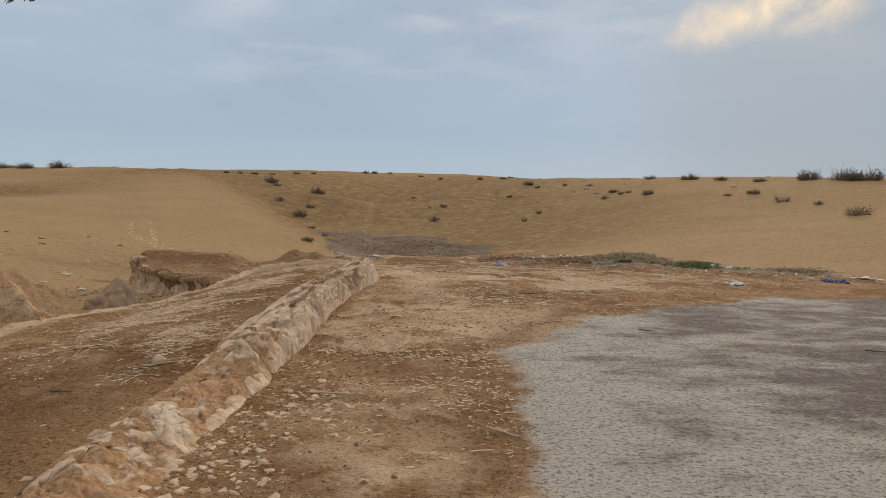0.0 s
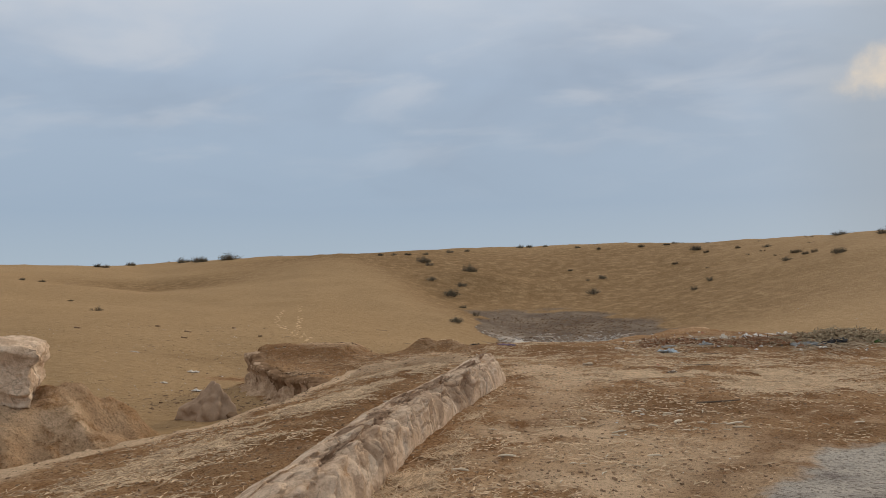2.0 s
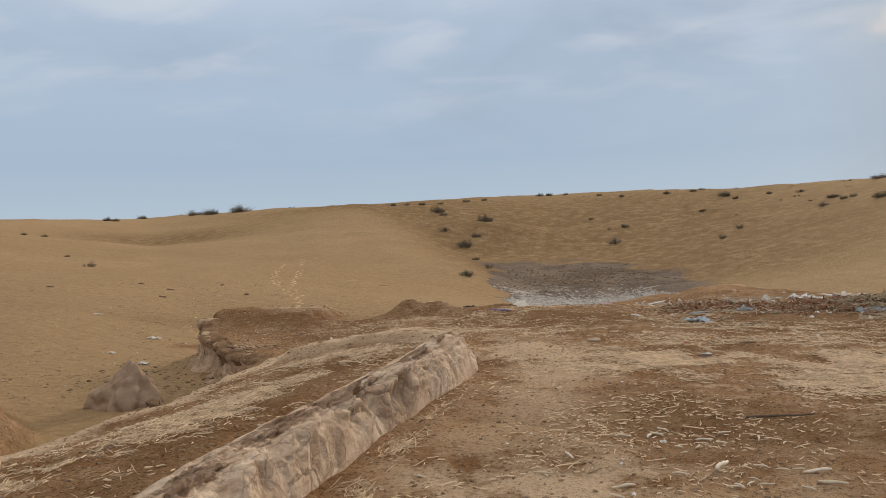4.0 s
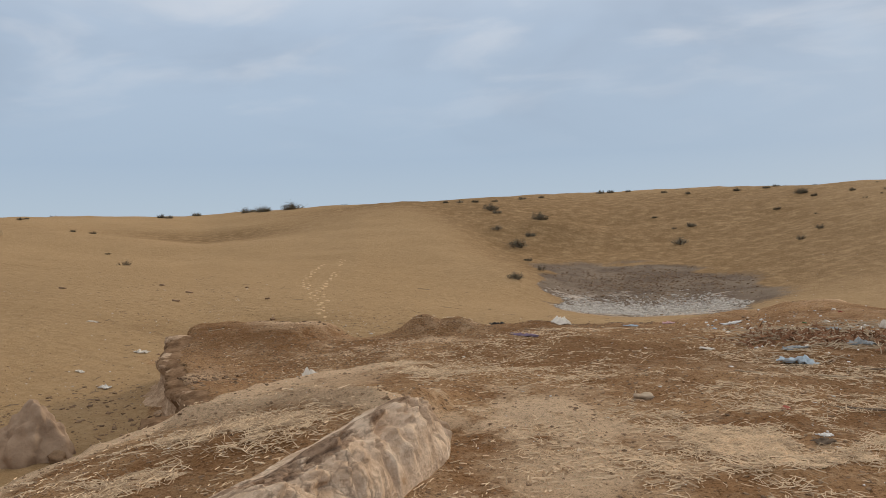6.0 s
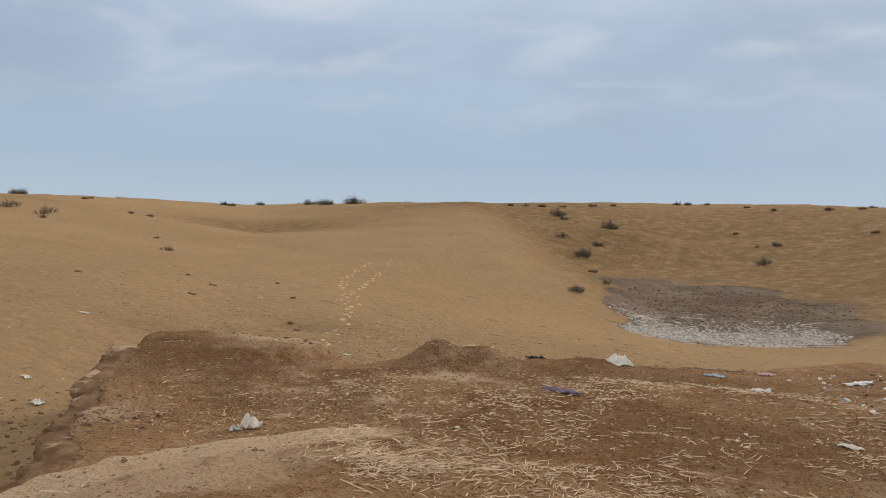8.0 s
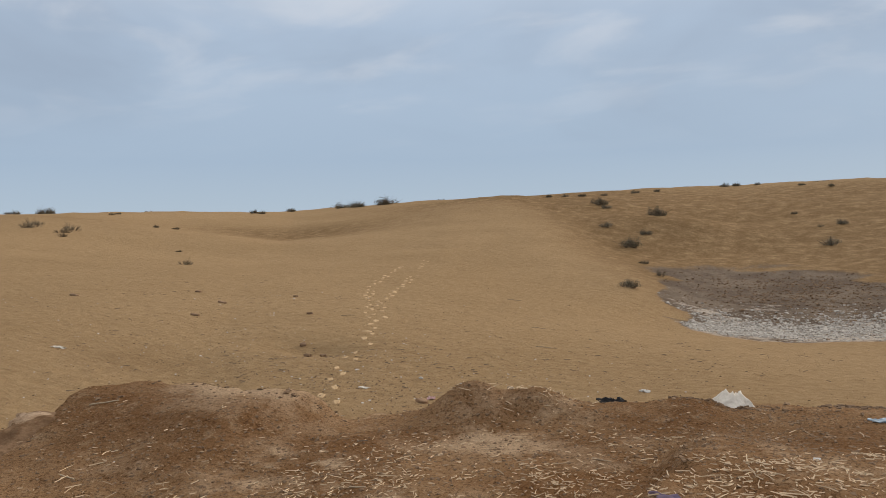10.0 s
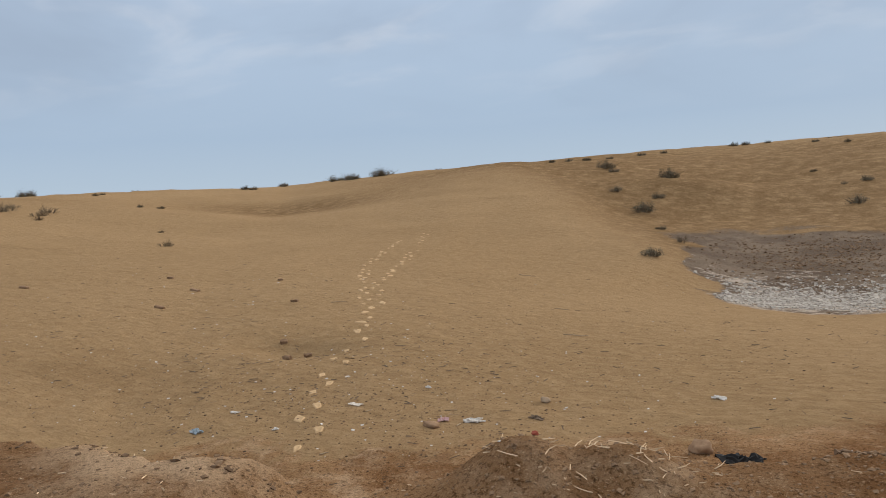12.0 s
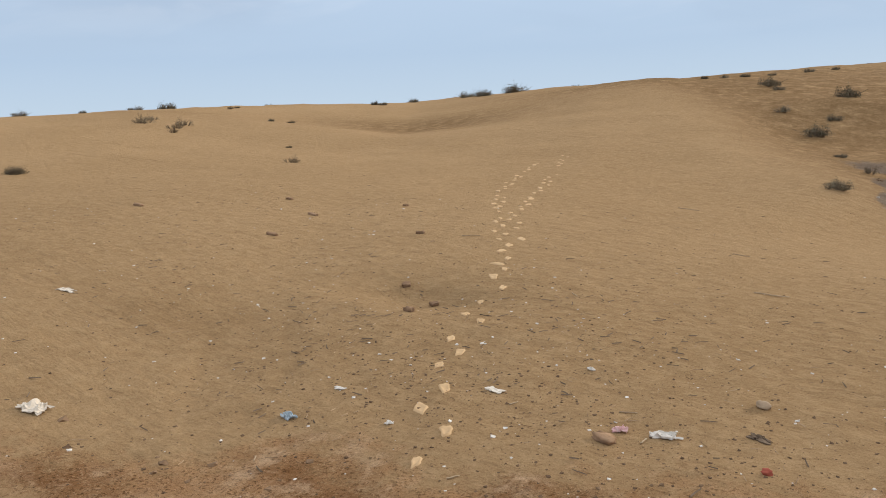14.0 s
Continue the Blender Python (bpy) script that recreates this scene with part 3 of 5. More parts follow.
def build_bund():
    """The low mud ridge along the straw bank: a broken face with upright cracks, worn down to pale lumps towards the start."""
    ys, s = np.arange(-3.0, 12.78, 0.016), np.linspace(0, 1, 60)
    yy, ss = np.meshgrid(ys, s, indexing="ij")
    worn = smooth(6.6, 4.4, yy)
    cap = np.sqrt(np.clip((12.78 - yy) / 0.32, 0, 1))
    mid = -1.47 - 0.08 * worn + 0.15 * smooth(9.5, 12.5, yy) + 0.04 * fbm(yy, 0 * yy, 0.8, 3, 71)
    crest = 0.31 - 0.22 * worn + 0.06 * fbm(yy, 0 * yy + 3, 1.3, 3, 72) + 0.03 * smooth(10.5, 12.2, yy)
    u = ss * 2 - 1
    face = np.clip(u, 0, 1)
    sharp = 1 - worn
    prof = np.where(u > 0, (1 - face ** (1.7 + 2.3 * sharp)) ** (0.95 - 0.2 * sharp), (1 - np.abs(u) ** 2.2) ** 0.95)
    right = 0.25 + 0.12 * worn + 0.05 * fbm(yy, 0 * yy + 8, 0.9, 2, 77) + 0.05 * smooth(10.5, 12.4, yy)
    left = 0.26 - 0.08 * worn + 0.04 * fbm(yy, 0 * yy + 4, 0.9, 2, 78)
    # upright cracks part the face into blocks that stand out unevenly
    along = yy + 0.10 * fbm(yy, ss * 1.3, 2.4, 3, 79)
    rng = np.random.RandomState(5)
    joints = np.cumsum(rng.uniform(0.10, 0.42, 80)) - 3.2
    block = np.searchsorted(joints, along)
    near = np.minimum(np.abs(along - joints[np.clip(block - 1, 0, 79)]), np.abs(along - joints[np.clip(block, 0, 79)]))
    depth = rng.uniform(0.3, 1.0, 82)
    deep = depth[np.clip(block, 0, 81)]
    open_face = smooth(0.08, 0.45, face) * smooth(1.0, 0.8, face) * (0.35 + 0.65 * sharp)
    crack = np.exp(-(near / 0.020) ** 2) * open_face * deep
    ledge = rng.normal(0, 1, 82)[np.clip(block, 0, 81)] * smooth(0.0, 0.03, near) * open_face
    lump, fold = fbm(yy, ss * 0.75 + 3, 2.2, 3, 75), fbm(yy, ss * 0.75, 8.0, 4, 73)
    pit = smooth(0.16, 0.34, fbm(yy, ss * 0.8 + 9, 4.5, 3, 76))
    knob = np.abs(fbm(yy, ss * 0.9 + 5, 3.4, 4, 70))
    ridge = np.abs(fbm(yy, ss * 0.8 + 2, 5.0, 4, 69))
    x = mid + np.where(u > 0, u * right, u * left) * (0.55 + 0.45 * cap) + (0.05 * fold + 0.05 * lump + 0.14 * ridge) * prof - 0.06 * crack + 0.02 * ledge - 0.02 * pit * open_face
    base = survey(x.ravel(), yy.ravel())[0].reshape(x.shape)
    rise = np.maximum(crest - base, 0.03) * prof * cap
    z = base + rise * (1 + 0.22 * lump + worn * (2.6 * knob - 0.5)) + (0.045 * fold + 0.08 * sharp * (ridge - 0.10) - 0.02 * crack - 0.018 * pit) * prof - 0.03 * (1 - prof) ** 4
    me = grid_mesh("earth_bund", np.stack((x, yy, z), -1)[:, ::-1], CLAY)
    scab = smooth(-0.75, -0.35, u) * smooth(0.55, 0.25, u) * (1 - 0.6 * worn)
    me.attributes.new("worn", "FLOAT", "POINT").data.foreach_set("value", (smooth(7.6, 5.0, yy) * (1 - 0.8 * smooth(0.15, 0.30, knob)))[:, ::-1].ravel().astype(np.float32))
    me.attributes.new("scab", "FLOAT", "POINT").data.foreach_set("value", scab[:, ::-1].ravel().astype(np.float32))
    tagged(new("earth_bund", me), "low cracked dry mud ridge with crumbled pale crust", "mud ridge", kind="structure")


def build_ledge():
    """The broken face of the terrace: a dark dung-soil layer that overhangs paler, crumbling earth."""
    line = np.array([p for p in TERRACE if p[0] < -3.8 and 12.5 < p[1] < 18.95])
    for _ in range(3):
        line = np.concatenate((line[:1], np.stack((0.75 * line[:-1] + 0.25 * line[1:], 0.25 * line[:-1] + 0.75 * line[1:]), 1).reshape(-1, 2), line[-1:]))
    run = np.concatenate(((0,), np.cumsum(np.hypot(*np.diff(line, axis=0).T))))
    at = np.arange(0, run[-1], 0.022)
    px, py = np.interp(at, run, line[:, 0]), np.interp(at, run, line[:, 1])
    tx, ty = np.gradient(px), np.gradient(py)
    size = np.hypot(tx, ty)
    ox, oy = ty / size, -tx / size
    if inside(TERRACE, px[:1] + 0.3 * ox[:1], py[:1] + 0.3 * oy[:1])[0] > 0:
        ox, oy = -ox, -oy
    wob = 0.16 * fbm(px, py, 0.9, 3, 5) + 0.05 * fbm(px, py, 4.0, 3, 8)
    px, py = px + ox * wob, py + oy * wob
    top = survey(px - 0.32 * ox, py - 0.32 * oy)[0]
    foot = survey(px + 0.42 * ox, py + 0.42 * oy)[0]
    down = np.linspace(0, 1, 46)
    ends = smooth(0, 0.5, at) * smooth(at[-1], at[-1] - 0.5, at)
    aa, dd = np.meshgrid(at, down, indexing="ij")
    out = np.interp(dd, (0, 0.12, 0.22, 0.30, 0.42, 0.6, 0.8, 1.0), (-0.34, -0.06, 0.10, 0.13, 0.07, 0.10, 0.17, 0.40))
    fall = np.interp(dd, (0, 0.12, 0.22, 0.30, 0.42, 0.6, 0.8, 1.0), (0.06, 0.005, 0.05, 0.16, 0.34, 0.60, 0.86, 1.03))
    high = (top - foot)[:, None]
    deep = fall * high + out
    lump, fine = fbm(aa, deep, 1.9, 4, 101), fbm(aa, deep, 7.5, 4, 102)
    bed = fbm(aa * 0.4, deep, 6.0, 3, 103)
    gully = smooth(0.08, 0.0, np.abs(fbm(aa, deep * 0.4, 1.7, 3, 104)))
    body = smooth(0.08, 0.25, dd) * smooth(1.0, 0.85, dd)
    out = out + body * (0.07 * lump + 0.06 * fine + 0.02 * bed - 0.05 * gully)
    z = top[:, None] - fall * high + body * 0.05 * fine - (1 - ends[:, None]) * 0.25
    x, y = px[:, None] + ox[:, None] * out, py[:, None] + oy[:, None] * out
    me = grid_mesh("terrace_face", np.stack((x, y, z), -1), LEDGE)
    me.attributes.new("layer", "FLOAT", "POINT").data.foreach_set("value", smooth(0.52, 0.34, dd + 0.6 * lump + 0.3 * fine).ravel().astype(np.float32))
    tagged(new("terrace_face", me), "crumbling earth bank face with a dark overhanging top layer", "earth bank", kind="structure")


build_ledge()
build_bund()

# ---- things ----
PALE_STRAW = material("straw", plain_look((0.17, 0.095, 0.046), (0.88, 0.66, 0.43), 9.0, 0.001), 0.8)
WOOD = material("weathered_wood", plain_look((0.30, 0.20, 0.12), (0.55, 0.43, 0.29), 14.0, 0.002), 0.85)
DARK_WOOD = material("dark_twig", plain_look((0.10, 0.07, 0.048), (0.22, 0.16, 0.11), 14.0, 0.002), 0.9)
BONE = material("bleached_husk", plain_look((0.52, 0.41, 0.28), (0.82, 0.71, 0.55), 30.0, 0.004), 0.85)
LEAF = material("dry_olive_leaf", plain_look((0.095, 0.083, 0.052), (0.22, 0.18, 0.12), 6.0, 0.001), 0.8)
LEAF_PALE = material("pale_tuft_leaf", plain_look((0.24, 0.18, 0.105), (0.42, 0.33, 0.21), 6.0, 0.001), 0.8)
LEAF_GREEN = material("fresh_leaf", plain_look((0.045, 0.085, 0.022), (0.10, 0.16, 0.045), 6.0, 0.001), 0.6)
BRICK = material("old_brick", plain_look((0.20, 0.12, 0.07), (0.44, 0.29, 0.18), 18.0, 0.006), 0.95)
RED_LUMP = material("red_brick_lump", plain_look((0.30, 0.07, 0.045), (0.42, 0.12, 0.08), 18.0, 0.006), 0.9)
STONE = material("grey_stone", plain_look((0.36, 0.26, 0.17), (0.54, 0.42, 0.30), 10.0, 0.012), 0.95)
PAPER = material("white_plastic", plain_look((0.62, 0.58, 0.52), (0.82, 0.79, 0.74), 20.0, 0.002), 0.55)
CREAM = material("cream_sackcloth", plain_look((0.64, 0.56, 0.46), (0.82, 0.75, 0.65), 30.0, 0.003), 0.85)
BLUE = material("light_blue_plastic", plain_look((0.34, 0.42, 0.48), (0.52, 0.59, 0.63), 20.0, 0.002), 0.5)
NAVY = material("dark_blue_plastic", plain_look((0.02, 0.025, 0.12), (0.05, 0.06, 0.24), 20.0, 0.002), 0.45)
VIOLET = material("violet_plastic", plain_look((0.24, 0.17, 0.24), (0.38, 0.30, 0.36), 20.0, 0.002), 0.5)
GREYSHEET = material("grey_plastic", plain_look((0.26, 0.27, 0.27), (0.45, 0.46, 0.44), 20.0, 0.002), 0.5)
BLACKSHEET = material("black_plastic", plain_look((0.015, 0.014, 0.014), (0.05, 0.047, 0.045), 20.0, 0.002), 0.4)
PINK = material("pink_plastic", plain_look((0.62, 0.30, 0.32), (0.80, 0.62, 0.60), 20.0, 0.002), 0.5)
TEAL = material("turquoise_plastic", plain_look((0.08, 0.38, 0.40), (0.20, 0.52, 0.55), 20.0, 0.002), 0.5)
CRUMB = material("earth_crumb", plain_look((0.10, 0.060, 0.036), (0.32, 0.205, 0.12), 20.0, 0.004), 0.95)
MUDCLOD = material("grey_mud_clod", plain_look((0.30, 0.26, 0.22), (0.62, 0.565, 0.49), 20.0, 0.01), 0.95)


def mesh_of(name, verts, faces, mat, smooth_it=False):
    me = bpy.data.meshes.new(name)
    me.from_pydata([tuple(v) for v in verts], [], [tuple(f) for f in faces])
    me.validate()
    if smooth_it:
        me.shade_smooth()
    me.materials.append(mat)
    return me


def part(name, me, parent, label=""):
    ob = new(name, me)
    ob.parent = parent
    if label:
        ob["label"] = label
    return ob


def tube(path, radii, sides=5):
    """Verts and faces of a bent tapered tube."""
    verts, faces = [], []
    path = [Vector(p) for p in path]
    for i, (p, r) in enumerate(zip(path, radii)):
        d = (path[min(i + 1, len(path) - 1)] - path[max(i - 1, 0)]).normalized()
        a = d.orthogonal().normalized()
        b = d.cross(a)
        for s in range(sides):
            t = 2 * math.pi * s / sides
            verts.append(p + (a * math.cos(t) + b * math.sin(t)) * r)
    for i in range(len(path) - 1):
        for s in range(sides):
            q = (s + 1) % sides
            faces.append((i * sides + s, i * sides + q, (i + 1) * sides + q, (i + 1) * sides + s))
    faces.append(tuple(range(sides))[::-1])
    faces.append(tuple((len(path) - 1) * sides + s for s in range(sides)))
    return verts, faces


def join(pieces):
    verts, faces = [], []
    for v, f in pieces:
        n = len(verts)
        verts += v
        faces += [tuple(i + n for i in face) for face in f]
    return verts, faces


def rock_mesh(name, size, mat, seed, rough=0.25, sub=3, flat=0.35, taper=0.0):
    """A broken lump: a displaced ball, cut flat at its foot."""
    bm = bmesh.new()
    bmesh.ops.create_icosphere(bm, subdivisions=sub, radius=1.0)
    for v in bm.verts:
        p = v.co.copy()
        k = noise.fractal(p * 1.1 + Vector((seed * 3.7, 0, 0)), 1.0, 2.0, 3) * rough * 1.6 + noise.fractal(p * 4.0 + Vector((0, seed, 0)), 1.0, 2.0, 3) * rough * 0.35
        step = round((p.x * 0.7 + p.y * 0.5 + seed) * 2.2) / 2.2 - (p.x * 0.7 + p.y * 0.5 + seed)
        v.co = p * (1 + k + 0.12 * step)
        slim = 1 - taper * max(v.co.z + 0.2, 0)
        v.co = Vector((v.co.x * size[0] * slim, v.co.y * size[1] * slim, max(v.co.z, -flat) * size[2]))
    me = bpy.data.meshes.new(name)
    bm.to_mesh(me)
    bm.free()
    me.shade_smooth()
    me.materials.append(mat)
    return me


def on_ground(x, y, lift=0.0, turn=0.0):
    """A pose that stands on the slope of the ground."""
    e = 0.06
    z = ground_z(x, y)
    n = Vector((ground_z(x - e, y) - ground_z(x + e, y), ground_z(x, y - e) - ground_z(x, y + e), 2 * e)).normalized()
    if n.z < 0.8:
        n = Vector((0, 0, 1))
    q = Vector((0, 0, 1)).rotation_difference(n).to_matrix().to_4x4()
    return Matrix.Translation((x, y, z + lift)) @ q @ pose(0, 0, 0, 0, 0, turn)


def put(name, me, m, label, category, group=""):
    ob = new(name, me)
    ob.matrix_world = m
    return tagged(ob, label, category, group)


# -- shrubs --
def shrub_master(seed, leaf, clumps=8, leaves=900, high=0.34):
    """A low spreading bush of several clumps, about a metre wide."""
    rng = random.Random(seed)
    base = new("desert_shrub")
    twigs, blades = [], []
    for i in range(clumps):
        a, far = rng.uniform(0, 2 * math.pi), 0.40 * math.sqrt(rng.random())
        c = Vector((math.cos(a) * far, math.sin(a) * far * 0.8, 0))
        r, h = rng.uniform(0.10, 0.20), high * rng.uniform(0.45, 1.0) * (1.1 - far)
        for j in range(7):
            tip = c + Vector((rng.gauss(0, r * 0.6), rng.gauss(0, r * 0.6), h * rng.uniform(0.6, 1.25)))
            root = c * 0.55 + Vector((rng.gauss(0, 0.03), rng.gauss(0, 0.03), -0.05))
            mid = root.lerp(tip, 0.5) + Vector((rng.gauss(0, 0.03), rng.gauss(0, 0.03), 0.02))
            twigs.append(tube((root, mid, tip), (0.010, 0.007, 0.003), 3))
        for j in range(leaves // clumps):
            d = Vector((rng.gauss(0, 1), rng.gauss(0, 1), abs(rng.gauss(0, 1)))).normalized() * min(abs(rng.gauss(0.75, 0.35)), 1.7)
            p = c + Vector((d.x * r, d.y * r, d.z * h))
            d = Vector((rng.gauss(0, 1), rng.gauss(0, 1), rng.gauss(0.5, 0.8))).normalized()
            s = d.orthogonal().normalized() * rng.uniform(0.005, 0.012)
            d = d * rng.uniform(0.025, 0.06)
            blades.append(([p - s, p + s, p + d + s * 0.4, p + d - s * 0.4], [(0, 1, 2, 3)]))
    part("branchwork", mesh_of("branchwork", *join(twigs), DARK_WOOD), base)
    part("foliage", mesh_of("foliage", *join(blades), leaf), base)
    return base


SHRUBS_HOLLOW = ((-10.5, 55.8, 1.5), (-10.2, 58.4, 0.8), (-12.5, 58.7, 1.0), (-10.2, 62.0, 1.5), (-15.2, 67.3, 1.5), (-0.6, 58.7, 1.2), (0.0, 63.7, 0.8), (-1.1, 63.0, 0.5),
                 (5.9, 54.7, 0.8), (7.2, 57.1, 0.7), (-2.6, 67.7, 0.5), (-7.4, 41.6, 1.0), (-8.6, 50.2, 0.5), (-7.2, 46.6, 0.6), (-14.4, 66.0, 0.8))
SHRUBS_SLOPE = ((8.2, 73.5, 1.2), (8.8, 71.0, 0.7), (11.2, 70.4, 0.7), (13.1, 68.2, 0.8), (12.3, 57.9, 0.75), (13.5, 60.5, 0.9), (13.6, 58.4, 0.6), (14.2, 58.5, 0.7), (14.9, 55.5, 1.1),
                (19.3, 51.8, 0.6), (21.0, 51.6, 0.9), (21.0, 47.3, 1.2), (21.9, 44.4, 0.8), (21.5, 39.3, 1.8), (5.9, 67.2, 0.7))
SHRUBS_CREST = ((27.7, 58.0, 2.0), (29.2, 55.3, 2.6), (30.3, 54.4, 2.2), (24.4, 58.9, 1.1), (22.0, 60.6, 1.1), (20.2, 62.1, 1.4), (19.7, 62.2, 1.0), (17.9, 66.0, 1.2), (-9.2, 90.0, 1.0), (-8.2, 90.6, 0.9),
                (-6.3, 90.0, 0.7), (-2.5, 84.5, 0.7), (-0.3, 81.7, 0.7), (3.9, 81.7, 1.0), (6.4, 82.5, 0.8), (7.3, 83.7, 0.7), (-20.3, 71.4, 0.6), (-19.0, 71.5, 0.7), (-17.9, 72.3, 0.8), (-16.6, 74.2, 0.6), (-15.3, 79.5, 0.8), (-14.0, 82.3, 0.9))
SHRUBS_LEFT = ((-43.7, 79.8, 2.0), (-39.8, 79.0, 2.6), (-46.6, 81.3, 1.6), (-53.6, 81.8, 1.2), (-51.8, 74.7, 1.0), (-54.9, 59.1, 0.7), (-59.5, 44.5, 1.1), (-59.0, 48.8, 0.6), (-61.7, 54.9, 1.3), (-60.7, 57.2, 1.7),
               (-43.4, 53.1, 0.5), (-42.3, 53.9, 0.6), (-52.6, 74.5, 1.0), (-55.4, 60.2, 0.6), (-29.3, 29.7, 0.8), (-32.2, 44.2, 0.35))
TUFTS_PALE = ((-45.0, 44.7, 1.3), (-43.2, 46.1, 1.1), (-42.1, 44.7, 1.0), (-26.6, 39.1, 0.65), (-40.7, 43.6, 0.7), (-46.2, 46.0, 0.9))


def plant_shrubs():
    rng = random.Random(4)
    kinds = [shrub_master(1, LEAF), shrub_master(2, LEAF, 11, 1100, 0.30), shrub_master(3, LEAF, 5, 420, 0.40), shrub_master(4, LEAF_PALE, 7, 420, 0.42)]
    used = set()
    for places, pick, group, label in ((SHRUBS_HOLLOW, (0, 1, 2), "shrubs in the hollow", "dark twiggy desert shrub on the hollow's sandy slope"),
                                       (SHRUBS_SLOPE, (0, 1, 2), "shrubs on the slope", "low dark desert shrub on the sandy slope"),
                                       (SHRUBS_CREST, (0, 1), "shrubs on the crest", "dark bushy desert shrub on the dune crest"),
                                       (SHRUBS_LEFT, (0, 1), "shrubs on the long crest", "dark desert shrub on the long dune"),
                                       (TUFTS_PALE, (3,), "pale tufts", "pale grey-green dry tuft on drifted sand")):
        for x, y, w in places:
            i = rng.choice(pick)
            m = Matrix.Translation((x, y, ground_z(x, y) - 0.02 * w)) @ pose(0, 0, 0, 0, 0, rng.uniform(0, 360)) @ Matrix.Diagonal((w * 1.15, w * rng.uniform(0.9, 1.2), w * rng.uniform(1.0, 1.5), 1))
            if i in used:
                ob = copy_thing(kinds[i], m)
                ob.matrix_basis = m
            else:
                ob = kinds[i]
                ob.matrix_basis = m
                used.add(i)
            tagged(ob, label, "shrub", group)


plant_shrubs()


def plant_tufts():
    """Small dark tufts along the dune crests and on the far slope."""
    rng = random.Random(77)
    master = shrub_master(6, LEAF, 4, 200, 0.34)
    for i in range(64):
        az = rng.uniform(-46, 30)
        far = np.interp(az, CREST_AZ, CREST_AT) * (rng.uniform(0.93, 1.03) if i < 40 else rng.uniform(0.66, 0.95))
        if i >= 40:
            az = rng.uniform(-2, 30)
        x, y = DUNE_MID[0] + far * math.sin(radians(az)), DUNE_MID[1] + far * math.cos(radians(az))
        w = rng.uniform(0.3, 0.75)
        m = Matrix.Translation((x, y, ground_z(x, y) - 0.02 * w)) @ pose(0, 0, 0, 0, 0, rng.uniform(0, 360)) @ Matrix.Diagonal((w * 1.3, w * 1.3, w * rng.uniform(0.7, 1.1), 1))
        ob = copy_thing(master, m) if i else master
        ob.matrix_basis = m
        tagged(ob, "small dry dark tuft on the dune sand", "shrub", "small dune tufts")


plant_tufts()

# -- lumps of earth and stone --
BROWN_ROCK = material("brown_hard_clay", plain_look((0.24, 0.155, 0.10), (0.50, 0.365, 0.255), 5.0, 0.05), 1.0, 0.03)
put("boulder", rock_mesh("boulder", (0.44, 0.36, 0.42), BROWN_ROCK, 2.3, 0.26, 5, 0.45, 0.42), Matrix.Translation((-6.15, 14.25, ground_z(-6.15, 14.25) + 0.10)) @ pose(0, 0, 0, 6, 10, 35), "rough lump of dried grey-brown clay on the sand", "boulder")
put("clod", rock_mesh("clod", (0.10, 0.08, 0.07), CRUMB, 7.1, 0.3, 3), on_ground(-5.72, 14.2, 0.03), "small dark clod beside the clay lump", "clod")


def earth_block():
    """A squarish broken block of dry earth with ragged layers."""
    bm = bmesh.new()
    bmesh.ops.create_cube(bm, size=2.0)
    bmesh.ops.subdivide_edges(bm, edges=bm.edges, cuts=22, use_grid_fill=True)
    for v in bm.verts:
        p = v.co.copy()
        layer = 0.09 * noise.noise(Vector((2.0, 7.0, p.z * 4.5))) * Vector((p.x, p.y, 0))
        v.co = p * (1 - 0.10 * max(0, p.length - 1.25)) + layer + noise.noise_vector(p * 1.3) * 0.20 + noise.noise_vector(p * 4.2) * 0.07
        v.co = Vector((v.co.x * 0.58, v.co.y * 0.45, v.co.z * 0.40))
    me = bpy.data.meshes.new("earth_block")
    bm.to_mesh(me)
    bm.free()
    me.shade_smooth()
    me.materials.append(CLAY)
    return me


put("earth_block", earth_block(), Matrix.Translation((-7.0, 10.6, ground_z(-7.0, 10.6) + 0.26)) @ Matrix.Scale(0.92, 4) @ pose(0, 0, 0, 4, 8, 30), "pale broken block of dry earth on the mound", "earth block")
put("stone", rock_mesh("stone", (0.055, 0.042, 0.04), STONE, 3.3, 0.2), on_ground(-5.17, 24.06, 0.02), "rounded tan stone lying on the sand", "stone")
put("stone", rock_mesh("stone", (0.06, 0.045, 0.035), STONE, 8.3, 0.35), on_ground(-0.04, 14.33, 0.01), "flat pale stone among trodden straw", "stone")
put("stone", rock_mesh("stone", (0.045, 0.04, 0.04), STONE, 9.1, 0.2), on_ground(-1.97, 5.29, 0.015), "small brown stone on the straw bank", "stone")
put("brick_lump", rock_mesh("brick_lump", (0.036, 0.03, 0.028), RED_LUMP, 4.4, 0.3), on_ground(-4.85, 22.8, 0.01), "small red brick fragment on the sand", "brick")
put("brick_lump", rock_mesh("brick_lump", (0.03, 0.025, 0.022), RED_LUMP, 6.4, 0.2), on_ground(0.95, 14.1, 0.0), "small red lump among straw", "brick")
put("earth_shard", rock_mesh("earth_shard", (0.10, 0.07, 0.075), BRICK, 5.4, 0.3), on_ground(-3.3, 22.7, 0.03), "brown earth shard below the terrace edge", "clod")


